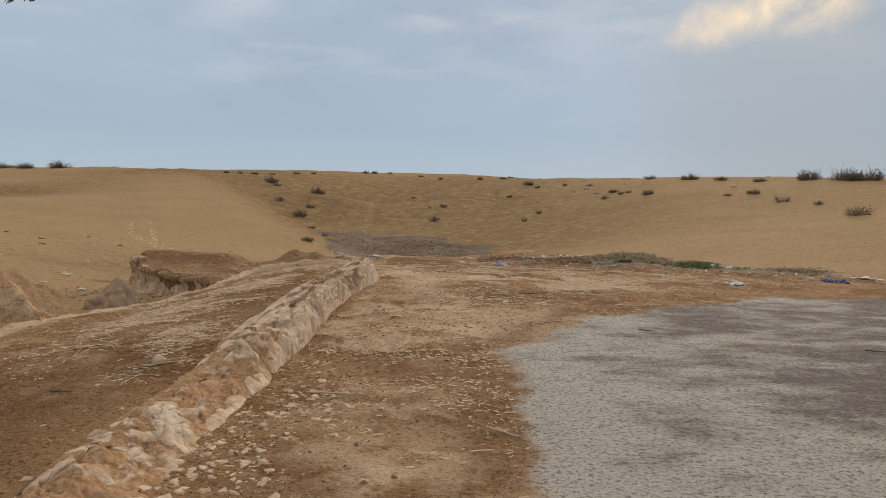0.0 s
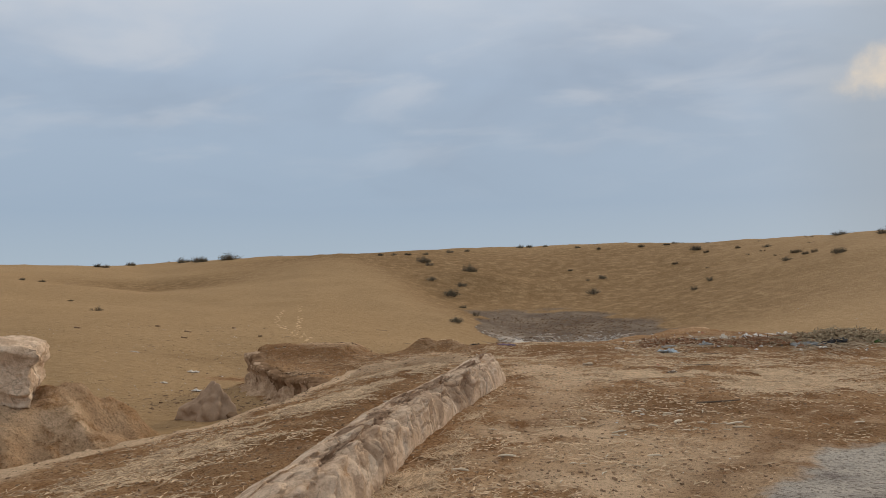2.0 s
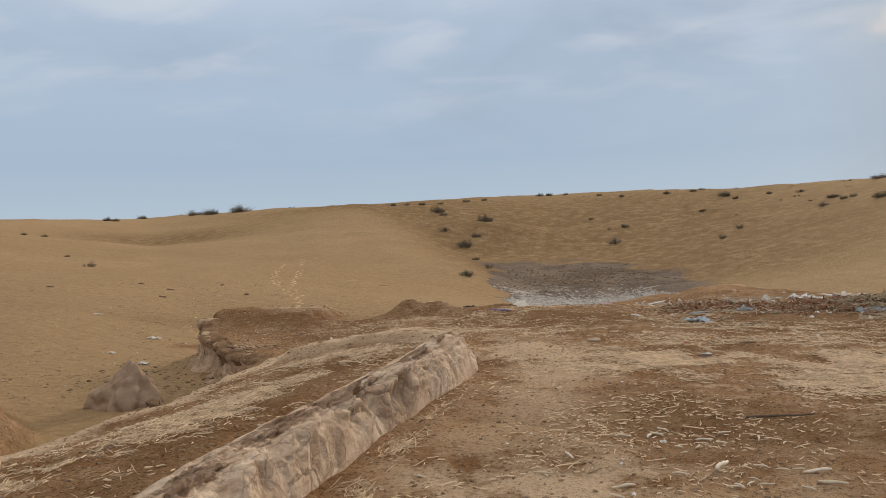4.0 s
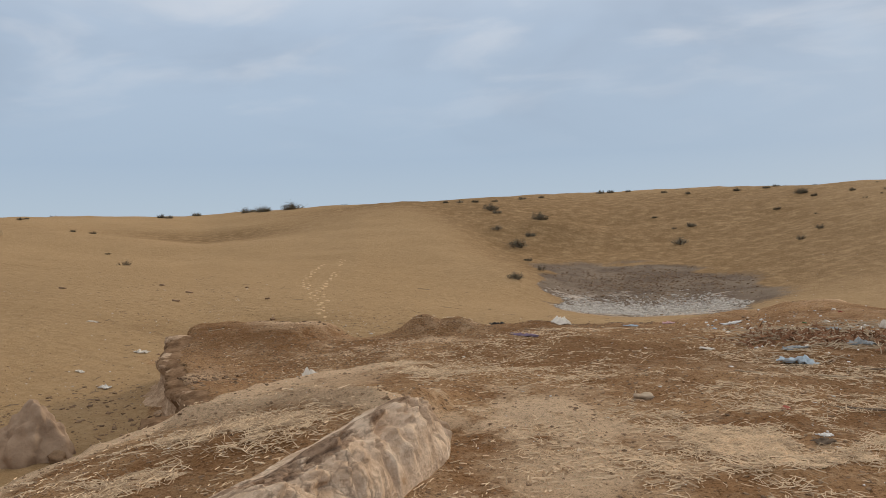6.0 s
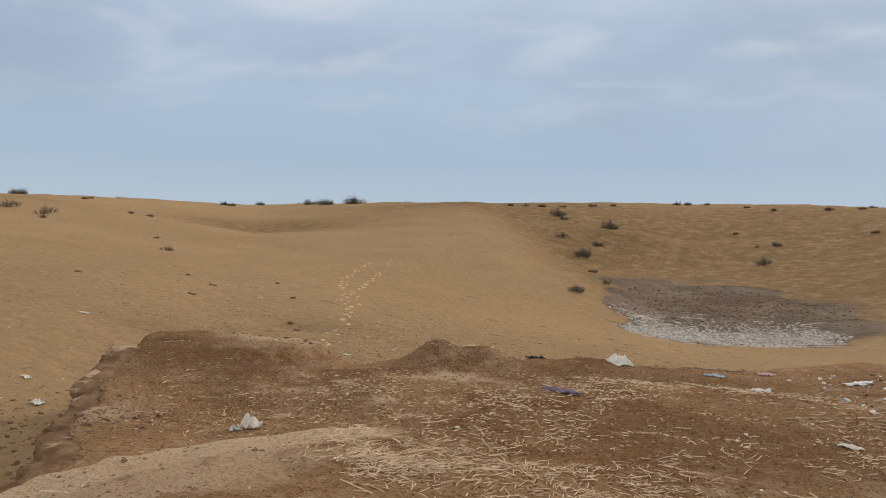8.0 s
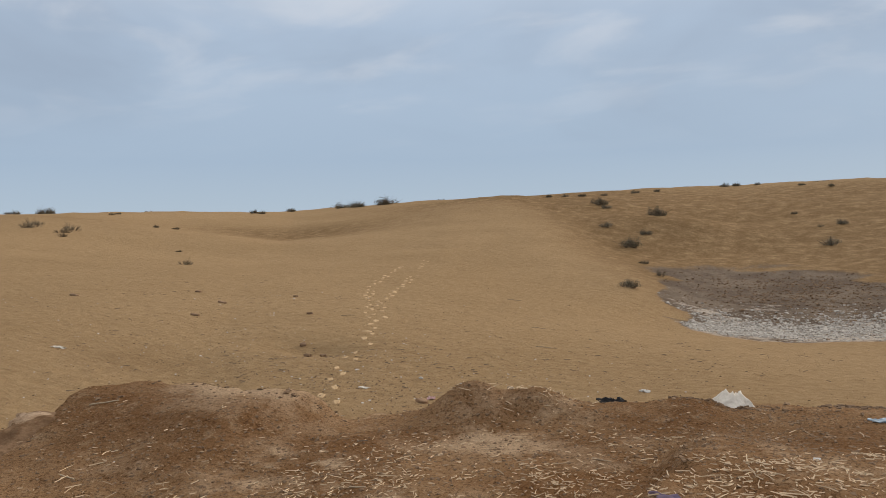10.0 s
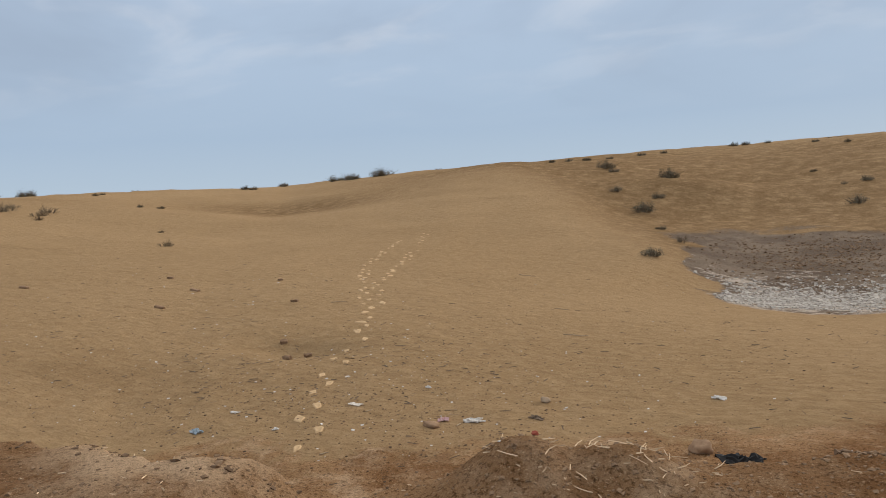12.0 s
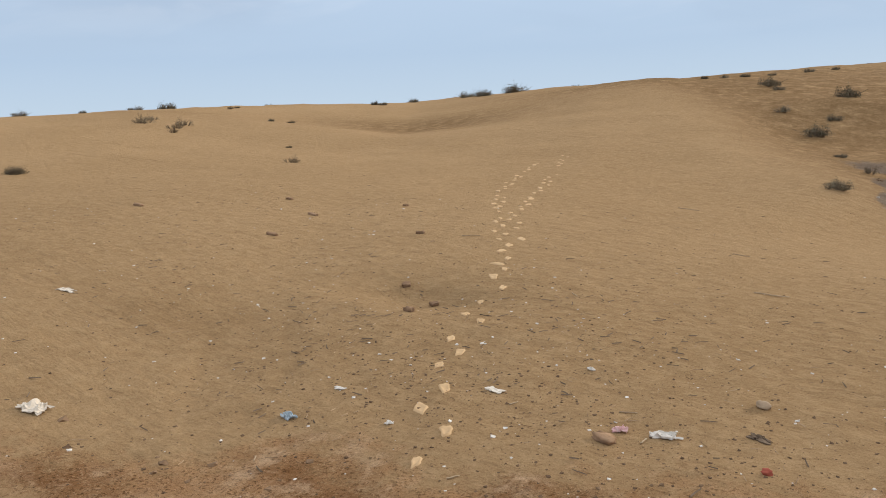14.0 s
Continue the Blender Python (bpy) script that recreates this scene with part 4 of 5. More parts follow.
def broken_brick(seed, length):
    """A weathered brick end with chipped edges."""
    bm = bmesh.new()
    bmesh.ops.create_cube(bm, size=1.0)
    bmesh.ops.subdivide_edges(bm, edges=bm.edges, cuts=3, use_grid_fill=True)
    for v in bm.verts:
        p = v.co
        k = 1 - 0.08 * max(0.0, abs(p.x) + abs(p.y) + abs(p.z) - 0.95)
        v.co = Vector((p.x * length * 0.85 * k, p.y * 0.085 * k, p.z * 0.05 * k)) + noise.noise_vector(p * 3 + Vector((seed, 0, 0))) * 0.022
    me = bpy.data.meshes.new("brick")
    bm.to_mesh(me)
    bm.free()
    me.shade_smooth()
    me.materials.append(BRICK)
    return me


for i, (x, y, w, a) in enumerate(((-18.6, 27.2, 0.28, 5), (-15.3, 29.1, 0.31, -8), (-14.2, 27.0, 0.24, 12), (-12.1, 28.6, 0.17, 30), (-14.5, 31.2, 0.14, -20), (-17.4, 30.4, 0.2, 3), (-10.4, 26.05, 0.14, 40),
                                  (-9.36, 24.8, 0.15, -5), (-5.95, 22.75, 0.18, -10), (-9.7, 25.75, 0.12, 60))):
    put("broken_brick", broken_brick(i * 1.7, w), on_ground(x, y, 0.02, a), "weathered broken brick half sunk in the sand", "brick", "bricks on the sand")


# -- sticks --
def stick_mesh(length, radius, seed, mat, bend=0.08):
    rng = random.Random(seed)
    n = 6
    pts = [Vector(((i / n - 0.5) * length, rng.uniform(-1, 1) * bend * length * 0.4, radius + abs(rng.gauss(0, 0.03)) * length * 0.3)) for i in range(n + 1)]
    return mesh_of("stick", *tube(pts, [radius * rng.uniform(0.7, 1.0) * (1 - 0.35 * i / n) for i in range(n + 1)], 6), mat, True)


STICKS = ((-0.72, 5.05, 0.34, -6, 0), (0.39, 4.28, 0.24, -50, 0), (-1.92, 5.26, 0.28, 20, 0), (-2.79, 5.98, 0.20, 15, 1), (-2.36, 4.69, 0.12, 5, 1), (0.41, 8.25, 0.20, -28, 0), (2.25, 12.49, 0.36, 12, 1), (1.33, 10.88, 0.42, -4, 1),
          (-11.28, 29.02, 0.34, 14, 0), (-6.11, 28.46, 0.44, 2, 0), (-9.68, 35.92, 0.5, -4, 0), (-7.27, 31.42, 0.3, 6, 0), (-8.01, 26.48, 0.16, -40, 0), (-8.42, 25.03, 0.16, 0, 1), (-6.0, 23.32, 0.14, 20, 0), (-5.71, 22.9, 0.09, 85, 0), (-6.85, 23.0, 0.1, 75, 0),
          (4.11, 7.04, 0.24, -15, 1), (2.17, 7.96, 0.14, -10, 1))
STICKS_DECK = ((-6.69, 18.29, 0.24, 45, 0), (-5.7, 17.16, 0.13, 5, 0), (-4.47, 17.62, 0.09, 85, 0), (-3.7, 17.7, 0.12, 3, 0), (-2.24, 16.41, 0.1, 55, 0), (-2.44, 18.84, 0.14, -10, 0), (1.54, 15.4, 0.4, -6, 0), (0.8, 15.37, 0.26, -8, 0), (1.9, 15.8, 0.35, 14, 1),
               (1.45, 14.2, 0.5, -30, 1), (-8.04, 21.3, 0.09, -50, 0), (-6.55, 21.71, 0.09, 50, 0), (0.2, 9.2, 0.1, 20, 0), (0.48, 9.15, 0.09, -50, 0), (0.18, 9.65, 0.09, 45, 0), (-0.14, 10.13, 0.09, 40, 0))
for i, (x, y, w, a, dark) in enumerate(STICKS + STICKS_DECK):
    put("stick", stick_mesh(w, 0.006 + 0.012 * w, i, DARK_WOOD if dark else WOOD), on_ground(x, y, 0.0, a), "dark dry twig lying on the ground" if dark else "pale dry stick lying on the ground", "stick", "loose sticks")


# -- crumpled sheets --
def scrap_mesh(name, w, d, h, seed, mat, n=18):
    """A crumpled sheet with folds and a torn outline."""
    s = np.linspace(-1, 1, n)
    gx, gy = np.meshgrid(s, s, indexing="ij")
    rag = 0.9 + 0.75 * fbm(gx, gy, 1.4, 4, seed)
    px = gx * w / 2 * rag + 0.22 * w * fbm(gx, gy, 1.8, 4, seed + 5)
    py = gy * d / 2 * rag + 0.22 * d * fbm(gx, gy, 1.8, 4, seed + 9)
    fold = np.abs(fbm(gx, gy, 1.9, 4, seed + 2))
    pz = h * (0.08 + 1.5 * fold * (1 - 0.55 * (gx**2 + gy**2) / 2)) + 0.004
    top = np.stack((px, py, pz), -1)
    low = np.stack((px, py, np.maximum(pz - 0.004 - 0.03 * h, 0.001)), -1)
    verts = np.concatenate((top.reshape(-1, 3), low.reshape(-1, 3))).tolist()
    faces, m = [], n * n
    for i in range(n - 1):
        for j in range(n - 1):
            a = i * n + j
            faces += [(a, a + n, a + n + 1, a + 1), (m + a, m + a + 1, m + a + n + 1, m + a + n)]
    rim = [i * n for i in range(n)] + [(n - 1) * n + j for j in range(1, n)] + [i * n + n - 1 for i in range(n - 2, -1, -1)] + list(range(n - 2, 0, -1))
    for a, b in zip(rim, rim[1:] + rim[:1]):
        faces.append((b, a, m + a, m + b))
    return mesh_of(name, verts, faces, mat)


SCRAPS = (("plastic_bag", 1.28, 15.97, 0.30, 0.18, 0.09, BLUE, "crumpled light blue plastic bag on straw"), ("plastic_bag", 1.8, 18.07, 0.28, 0.2, 0.08, GREYSHEET, "crumpled grey plastic bag in the rubbish"),
          ("plastic_bag", 1.95, 17.0, 0.26, 0.16, 0.08, GREYSHEET, "torn grey plastic sheet on rubbish"), ("plastic_sheet", -1.64, 17.34, 0.34, 0.07, 0.05, VIOLET, "torn violet plastic strip on the earth"),
          ("plastic_bag", 7.36, 14.15, 0.5, 0.3, 0.1, NAVY, "dark blue plastic bag at the rubbish edge"), ("plastic_bag", 5.15, 13.23, 0.24, 0.2, 0.1, PAPER, "crumpled white plastic bag on brown earth"),
          ("plastic_sheet", 1.28, 16.62, 0.24, 0.16, 0.04, GREYSHEET, "flat grey-blue plastic scrap on the earth"), ("plastic_bag", 3.06, 18.6, 0.42, 0.3, 0.14, PAPER, "white plastic bag at the heap's foot"),
          ("plastic_sheet", 3.7, 18.5, 0.75, 0.25, 0.12, CREAM, "long crumpled cream sheet in the rubbish"), ("plastic_bag", 4.35, 17.35, 0.45, 0.3, 0.1, PAPER, "white plastic bag on the brush heap"),
          ("plastic_bag", 3.95, 16.55, 0.4, 0.3, 0.1, BLACKSHEET, "black plastic bag on the brush heap"), ("plastic_bag", 3.54, 16.6, 0.45, 0.2, 0.08, GREYSHEET, "grey-green plastic bag beside the brush"),
          ("plastic_sheet", -0.11, 19.6, 0.2, 0.14, 0.06, PAPER, "white plastic scrap on the terrace"), ("plastic_sheet", -0.62, 20.5, 0.22, 0.14, 0.04, BLUE, "blue plastic scrap near the terrace edge"),
          ("plastic_sheet", -0.07, 21.0, 0.16, 0.1, 0.05, PINK, "pinkish plastic scrap near the terrace edge"), ("plastic_sheet", 0.85, 20.6, 0.28, 0.16, 0.04, PAPER, "white plastic scrap near the terrace edge"),
          ("paper_scrap", -5.6, 23.05, 0.2, 0.1, 0.05, PAPER, "crumpled white wrapper on the sand"), ("paper_scrap", -5.92, 22.98, 0.11, 0.08, 0.05, PINK, "small pink and white wrapper on sand"),
          ("plastic_packet", -8.36, 21.93, 0.15, 0.09, 0.06, BLUE, "pale blue plastic packet on the sand"), ("paper_scrap", -5.03, 23.37, 0.16, 0.1, 0.03, DARK_WOOD, "dark rotten scrap on the sand"),
          ("paper_scrap", -7.15, 23.18, 0.16, 0.08, 0.02, CREAM, "flat pale scrap on the sand"), ("paper_scrap", -7.52, 22.21, 0.06, 0.05, 0.03, PAPER, "small white scrap on the sand"),
          ("paper_scrap", -10.25, 20.82, 0.26, 0.18, 0.06, CREAM, "pale tangled rag on the sand"), ("paper_scrap", -8.42, 22.6, 0.12, 0.06, 0.02, PAPER, "small pale scrap on the sand"),
          ("paper_scrap", -13.27, 22.73, 0.24, 0.1, 0.03, CREAM, "pale paper scrap on the sand"), ("paper_scrap", -6.67, 24.07, 0.06, 0.05, 0.03, PAPER, "small white scrap on the sand"),
          ("paper_scrap", -3.4, 24.9, 0.18, 0.1, 0.04, PAPER, "crumpled white scrap on the sand"), ("paper_scrap", -8.44, 17.8, 0.2, 0.12, 0.06, PAPER, "white scrap on sand below the terrace"),
          ("paper_scrap", -9.77, 18.69, 0.18, 0.1, 0.04, CREAM, "pale scrap on sand below the terrace"), ("paper_scrap", -4.4, 20.05, 0.2, 0.12, 0.06, PAPER, "white scrap on the little earth mound"),
          ("paper_scrap", -3.0, 22.3, 0.12, 0.08, 0.03, TEAL, "small turquoise scrap below the edge"), ("plastic_sheet", -2.75, 20.4, 0.22, 0.12, 0.06, BLACKSHEET, "dark plastic scrap on the terrace edge"),
          ("plastic_sheet", -2.4, 20.6, 0.14, 0.1, 0.05, TEAL, "turquoise plastic scrap on the terrace edge"), ("paper_scrap", 1.11, 13.42, 0.09, 0.06, 0.02, PAPER, "small white scrap on straw"),
          ("paper_scrap", 1.07, 13.22, 0.11, 0.09, 0.03, DARK_WOOD, "small dark rotten scrap on straw"), ("paper_scrap", 0.46, 16.69, 0.14, 0.07, 0.03, CREAM, "pale scrap on the trodden earth"),
          ("paper_scrap", 2.46, 18.35, 0.12, 0.1, 0.14, CREAM, "upright cream scrap in the rubbish"), ("paper_scrap", 6.6, 15.6, 0.4, 0.25, 0.1, CREAM, "cream sheet in the rubbish"),
          ("plastic_bag", 5.9, 16.0, 0.6, 0.3, 0.12, CREAM, "cream plastic sheet in the rubbish"), ("plastic_bag", 8.2, 14.6, 0.5, 0.25, 0.08, PAPER, "white plastic sheet in the rubbish"))
for i, (name, x, y, w, d, h, mat, label) in enumerate(SCRAPS):
    put(name, scrap_mesh(name, w, d, h, 3 * i + 1, mat), on_ground(x, y, 0.0, (i * 67) % 60 - 30), label, "rubbish", "scattered rubbish")


def build_sack():
    """A half-empty cream sack that stands slumped on the edge."""
    n, rows = 36, 14
    a = np.linspace(0, 2 * math.pi, n, endpoint=False)
    pts = np.zeros((rows, n, 3))
    for r in range(rows):
        t = r / (rows - 1)
        wide = 0.30 * (1 - 0.62 * t**1.6) * (1 + 0.08 * np.sin(3 * a + 2 * t))
        fold = 1 + 0.5 * fbm(np.cos(a) * 2.4 + 5, np.sin(a) * 2.4 + t * 1.5, 1.6, 4, 91)
        pts[r, :, 0], pts[r, :, 1] = np.cos(a) * wide * fold, np.sin(a) * wide * 0.6 * fold
        pts[r, :, 2] = 0.27 * t + 0.12 * t * fbm(np.cos(a) * 3, np.sin(a) * 3, 1.6, 3, 92) - 0.02
    pts = np.concatenate((pts, pts[-1:] * [0.35, 0.35, 0.72]), 0)
    put("sack", grid_mesh("sack", pts, CREAM, True), on_ground(-1.78, 20.75, -0.02, 10) @ Matrix.Diagonal((0.60, 0.60, 0.52, 1)), "slumped cream-white sack on the terrace edge", "sack")


build_sack()
put("rag", scrap_mesh("rag", 0.18, 0.15, 0.15, 402, CREAM, 12), on_ground(-4.05, 16.37, 0.0, 20), "crumpled pale dusty rag in the dip", "rag")
put("rag", scrap_mesh("rag", 0.10, 0.09, 0.07, 407, PAPER, 9), on_ground(-4.16, 16.30, 0.0, 50), "small white crumpled rag in the dip", "rag")


# -- pale husks --
def husk_mesh(length, seed):
    rng = random.Random(seed)
    pts = [Vector(((i / 5 - 0.5) * length, 0.10 * length * math.sin(i * 0.6 + seed), 0.012 + 0.03 * length * math.sin(i))) for i in range(6)]
    r = 0.07 * length
    v, f = tube(pts, [r * k * rng.uniform(0.7, 1.2) for k in (0.6, 0.9, 1.0, 0.8, 0.9, 0.5)], 7)
    return mesh_of("husk", v, f, BONE, True)


rng = random.Random(12)
for i in range(44):
    cx, cy, sx, sy = ((0.67, 10.3, 0.24, 0.12), (1.0, 9.65, 0.22, 0.14), (0.5, 9.3, 0.9, 0.8), (-0.3, 8.1, 0.35, 0.3))[(0, 0, 1, 1, 2, 3, 2)[i % 7]]
    x, y = cx + rng.gauss(0, sx), cy + rng.gauss(0, sy)
    put("husk", husk_mesh(rng.uniform(0.06, 0.14), i), on_ground(x, y, 0.0, rng.uniform(0, 180)), "pale dry husk lying on trodden earth", "husk", "dry husks")
put("husk", husk_mesh(0.2, 77), on_ground(0.84, 9.73, 0.02, 80), "large curved pale husk on trodden earth", "husk", "dry husks")


# -- things too many to count --
def scatter(count, places, seed):
    """Random spots from soft-edged patches (x, y, half width, half depth, share)."""
    r = np.random.RandomState(seed)
    share = np.array([p[4] for p in places], float)
    pick = r.choice(len(places), count, p=share / share.sum())
    p = np.array(places)[pick]
    return p[:, 0] + r.normal(0, 0.55, count) * p[:, 2], p[:, 1] + r.normal(0, 0.55, count) * p[:, 3], r


def needles(name, x, y, r, length, width, mat, label, category, tilt=0.12, lift=0.004, turn=None):
    """Thin three-sided stalks strewn on the ground, all in one mesh."""
    keep = fbm(x, y, 1.6, 3, 88) + 0.6 * fbm(x, y, 5.0, 2, 89) + r.normal(0, 0.2, len(x)) > 0.05
    x, y = x[keep], y[keep]
    soil = survey(x, y)
    x, y, z = (v[soil[2] < 0.35] for v in (x, y, soil[0] + lift))
    n = len(x)
    a = r.uniform(0, math.pi, n) if turn is None else r.normal(turn, 0.5, n)
    ln, wd = r.uniform(*length, n) / 2, r.uniform(*width, n) / 2
    tl = np.abs(r.normal(0, tilt, n))
    dx, dy, dz = np.cos(a) * np.cos(tl), np.sin(a) * np.cos(tl), np.sin(tl)
    c = np.stack((x, y, z + ln * dz + wd), 1)
    d = np.stack((dx, dy, dz), 1) * ln[:, None]
    s = np.stack((-np.sin(a), np.cos(a), 0 * a), 1) * wd[:, None]
    u = np.array([0, 0, 1.0]) * wd[:, None] * 1.4
    bow = np.stack((-np.sin(a), np.cos(a), 0 * a), 1) * (r.normal(0, 0.10, n) * ln)[:, None]
    rings = [c - d - s, c - d + s, c - d + u, c - s + bow, c + s + bow, c + u + bow, c + d - s * 0.7, c + d + s * 0.7, c + d + u * 0.7]
    verts = np.stack(rings, 1).reshape(-1, 3)
    quad = np.array([(0, 1, 4, 3), (1, 2, 5, 4), (2, 0, 3, 5), (3, 4, 7, 6), (4, 5, 8, 7), (5, 3, 6, 8)])
    faces = (np.arange(n)[:, None, None] * 9 + quad[None]).reshape(-1, 4)
    me = bpy.data.meshes.new(name)
    me.from_pydata(verts, [], faces)
    me.materials.append(mat)
    tagged(new(name, me), label, category, kind="stuff")


def crumbs(name, x, y, r, size, mat, label, category, sink=0.3):
    """Small six-cornered lumps, all in one mesh."""
    soil = survey(x, y)
    x, y, z = (v[soil[2] < 0.3] for v in (x, y, soil[0]))
    n = len(x)
    s = size[0] * (size[1] / size[0]) ** (r.uniform(0, 1, n) ** 2.2)
    base = np.array([(1, 0, 0), (-0.5, 0.87, 0), (-0.5, -0.87, 0), (0.5, 0.6, 0.7), (-0.8, 0, 0.6), (0.3, -0.7, 0.65)])
    a = r.uniform(0, 2 * math.pi, n)
    j = base[None] * (1 + r.normal(0, 0.22, (n, 6, 3)))
    ca, sa = np.cos(a)[:, None], np.sin(a)[:, None]
    px, py = j[:, :, 0] * ca - j[:, :, 1] * sa, j[:, :, 0] * sa + j[:, :, 1] * ca
    v = np.stack((px * s[:, None] + x[:, None], py * s[:, None] + y[:, None], (j[:, :, 2] - sink) * s[:, None] * 0.9 + z[:, None]), -1).reshape(-1, 3)
    tri = np.array([(0, 1, 3), (1, 4, 3), (1, 2, 4), (2, 5, 4), (2, 0, 5), (0, 3, 5), (3, 4, 5)])
    me = bpy.data.meshes.new(name)
    me.from_pydata(v, [], (np.arange(n)[:, None, None] * 6 + tri[None]).reshape(-1, 3))
    me.materials.append(mat)
    tagged(new(name, me), label, category, kind="stuff")


x, y, r = scatter(9000, ((-1.02, 7.9, 0.2, 0.9, 3), (-1.0, 9.6, 0.1, 1.2, 1), (-0.55, 6.7, 0.3, 0.2, 0.7), (-0.35, 7.0, 0.35, 0.12, 0.7)), 1)
needles("straw_litter", x, y, r, (0.025, 0.10), (0.0026, 0.0056), PALE_STRAW, "golden straw heaped along the mud ridge", "straw", 0.25)
x, y, r = scatter(22000, ((-2.6, 8.8, 0.55, 1.5, 3), (-2.4, 11.0, 0.5, 1.6, 3), (-2.2, 6.2, 0.5, 1.0, 1.5), (-3.2, 8.0, 0.5, 1.2, 1), (-2.3, 12.2, 0.5, 0.5, 2)), 2)
needles("straw_litter", x, y, r, (0.025, 0.10), (0.0026, 0.0056), PALE_STRAW, "pale straw strewn over the earth bank", "straw", 0.12)
x, y, r = scatter(56000, ((1.2, 13.1, 1.2, 0.9, 7), (2.4, 12.6, 1.1, 0.9, 3), (0.4, 15.0, 1.4, 1.2, 0.8), (2.0, 15.2, 1.4, 1.2, 0.9), (-2.55, 15.45, 0.22, 0.16, 0.12), (-2.0, 14.95, 0.3, 0.22, 0.12), (-1.6, 15.2, 1.2, 0.6, 0.3), (4.5, 14.0, 2.0, 1.0, 0.9)), 3)
needles("straw_litter", x, y, r, (0.025, 0.10), (0.0026, 0.0056), PALE_STRAW, "trodden straw scattered over brown earth", "straw", 0.10)
x, y, r = scatter(3200, ((0.0, 10.0, 3.0, 5.0, 3), (-1.0, 17.5, 2.6, 2.0, 2), (-4.6, 16.8, 1.6, 1.0, 0.25), (3.0, 15.0, 3.0, 2.5, 1), (-3.6, 20.1, 0.8, 0.4, 0.3)), 4)
needles("straw_litter", x, y, r, (0.03, 0.14), (0.004, 0.008), PALE_STRAW, "single straw stalks on the earth terrace", "straw", 0.08)
x, y, r = scatter(900, ((-8, 24, 5, 2.6, 2), (-9, 28, 7, 4, 1)), 5)
needles("straw_litter", x, y, r, (0.03, 0.10), (0.004, 0.007), PALE_STRAW, "stray stalks on the sand", "straw", 0.05)
x, y, r = scatter(26000, ((0.2, 7.5, 1.4, 4.0, 3), (1.0, 12, 3, 3, 3), (-2.6, 9, 0.9, 4, 2), (-2.0, 17.5, 3.0, 2.0, 3)), 19)
needles("chaff", x, y, r, (0.015, 0.05), (0.004, 0.008), PALE_STRAW, "fine chaff trodden into the earth", "chaff", 0.05)
x, y, r = scatter(34000, ((-0.2, 7.0, 2.4, 4.0, 3), (0, 13, 4, 4, 3), (-3.0, 9, 1.2, 5, 2), (-4.5, 17.5, 2.4, 1.8, 3), (-1.5, 19.5, 3.0, 1.5, 3), (-2.6, 20.7, 1.3, 0.2, 1.2)), 6)
crumbs("earth_crumbs", x, y, r, (0.004, 0.022), CRUMB, "dark crumbs of earth and dung on the terrace", "crumbs")
x, y, r = scatter(1600, ((-1.1, 3.6, 0.35, 1.3, 2), (-0.8, 4.8, 0.3, 0.8, 1), (-1.5, 3.0, 0.2, 1.2, 1)), 16)
crumbs("crust_crumbs", x, y, r, (0.006, 0.05), CLAY, "pale crumbled crust beside the mud ridge", "crumbs", 0.55)
x, y, r = scatter(2200, ((-2.6, 20.72, 1.0, 0.12, 2), (-6.3, 19.15, 1.0, 0.12, 1.5), (-0.9, 21.2, 0.5, 0.2, 1), (-5.4, 15.8, 0.7, 0.6, 1)), 17)
crumbs("earth_crumbs", x, y, r, (0.008, 0.045), CRUMB, "dark clods along the terrace edge", "crumbs")
x, y, r = scatter(420, ((-7.6, 16.6, 1.3, 2.0, 2), (-6.2, 15.2, 0.8, 0.9, 1), (-8.4, 21.0, 1.6, 0.6, 0.4)), 7)
crumbs("earth_crumbs", x, y, r, (0.010, 0.055), CRUMB, "fallen clods at the foot of the terrace", "crumbs")
x, y, r = scatter(1500, ((-9, 24, 5, 3, 2), (-14, 28, 8, 7, 2), (-9, 17, 3, 3, 1), (-4, 30, 5, 5, 1)), 18)
needles("twig_litter", x, y, r, (0.03, 0.14), (0.006, 0.014), DARK_WOOD, "dark bits of twig on the sand", "twigs", 0.05)
x, y, r = scatter(7000, ((-7, 22.8, 4, 1.6, 3), (-8, 26, 6, 4, 2), (-14, 28, 9, 8, 1.5), (-4, 28, 5, 5, 1), (-9, 17, 4, 4, 1.5)), 8)
crumbs("sand_crumbs", x, y, r, (0.005, 0.021), CRUMB, "small dark crumbs on the sand", "crumbs")
x, y, r = scatter(1300, ((-8, 24, 5, 3, 3), (-14, 27, 7, 6, 1.5), (4, 45, 10, 10, 1.5), (1, 14, 4, 5, 2), (-9, 18, 4, 3, 1), (10, 32, 8, 10, 1)), 9)
crumbs("litter_specks", x, y, r, (0.006, 0.026), PAPER, "tiny white specks of litter on the ground", "litter")
x, y, r = scatter(9000, ((-1.2, 39.6, 4.5, 1.4, 4), (1, 41, 5, 2.0, 2), (-3.5, 38.4, 1.8, 0.9, 2)), 10)
keep = (survey(x, y)[3] > 0.6) & (x + 0.5 * (y - 40) < 2.3)
crumbs("mud_clods", x[keep], y[keep], r, (0.02, 0.10), MUDCLOD, "broken grey clods of dried pond mud", "clods")
x, y, r = scatter(2600, ((-1.5, 46, 5, 5, 1),), 11)
keep = survey(x, y)[3] > 0.5
crumbs("mud_clods", x[keep], y[keep], r, (0.03, 0.09), CRUMB, "dark clods on the dry pond bed", "clods")


# -- footprints --
PRINT = material("pale_print", plain_look((0.54, 0.365, 0.198), (0.65, 0.452, 0.26), 14.0, 0.004), 0.95)


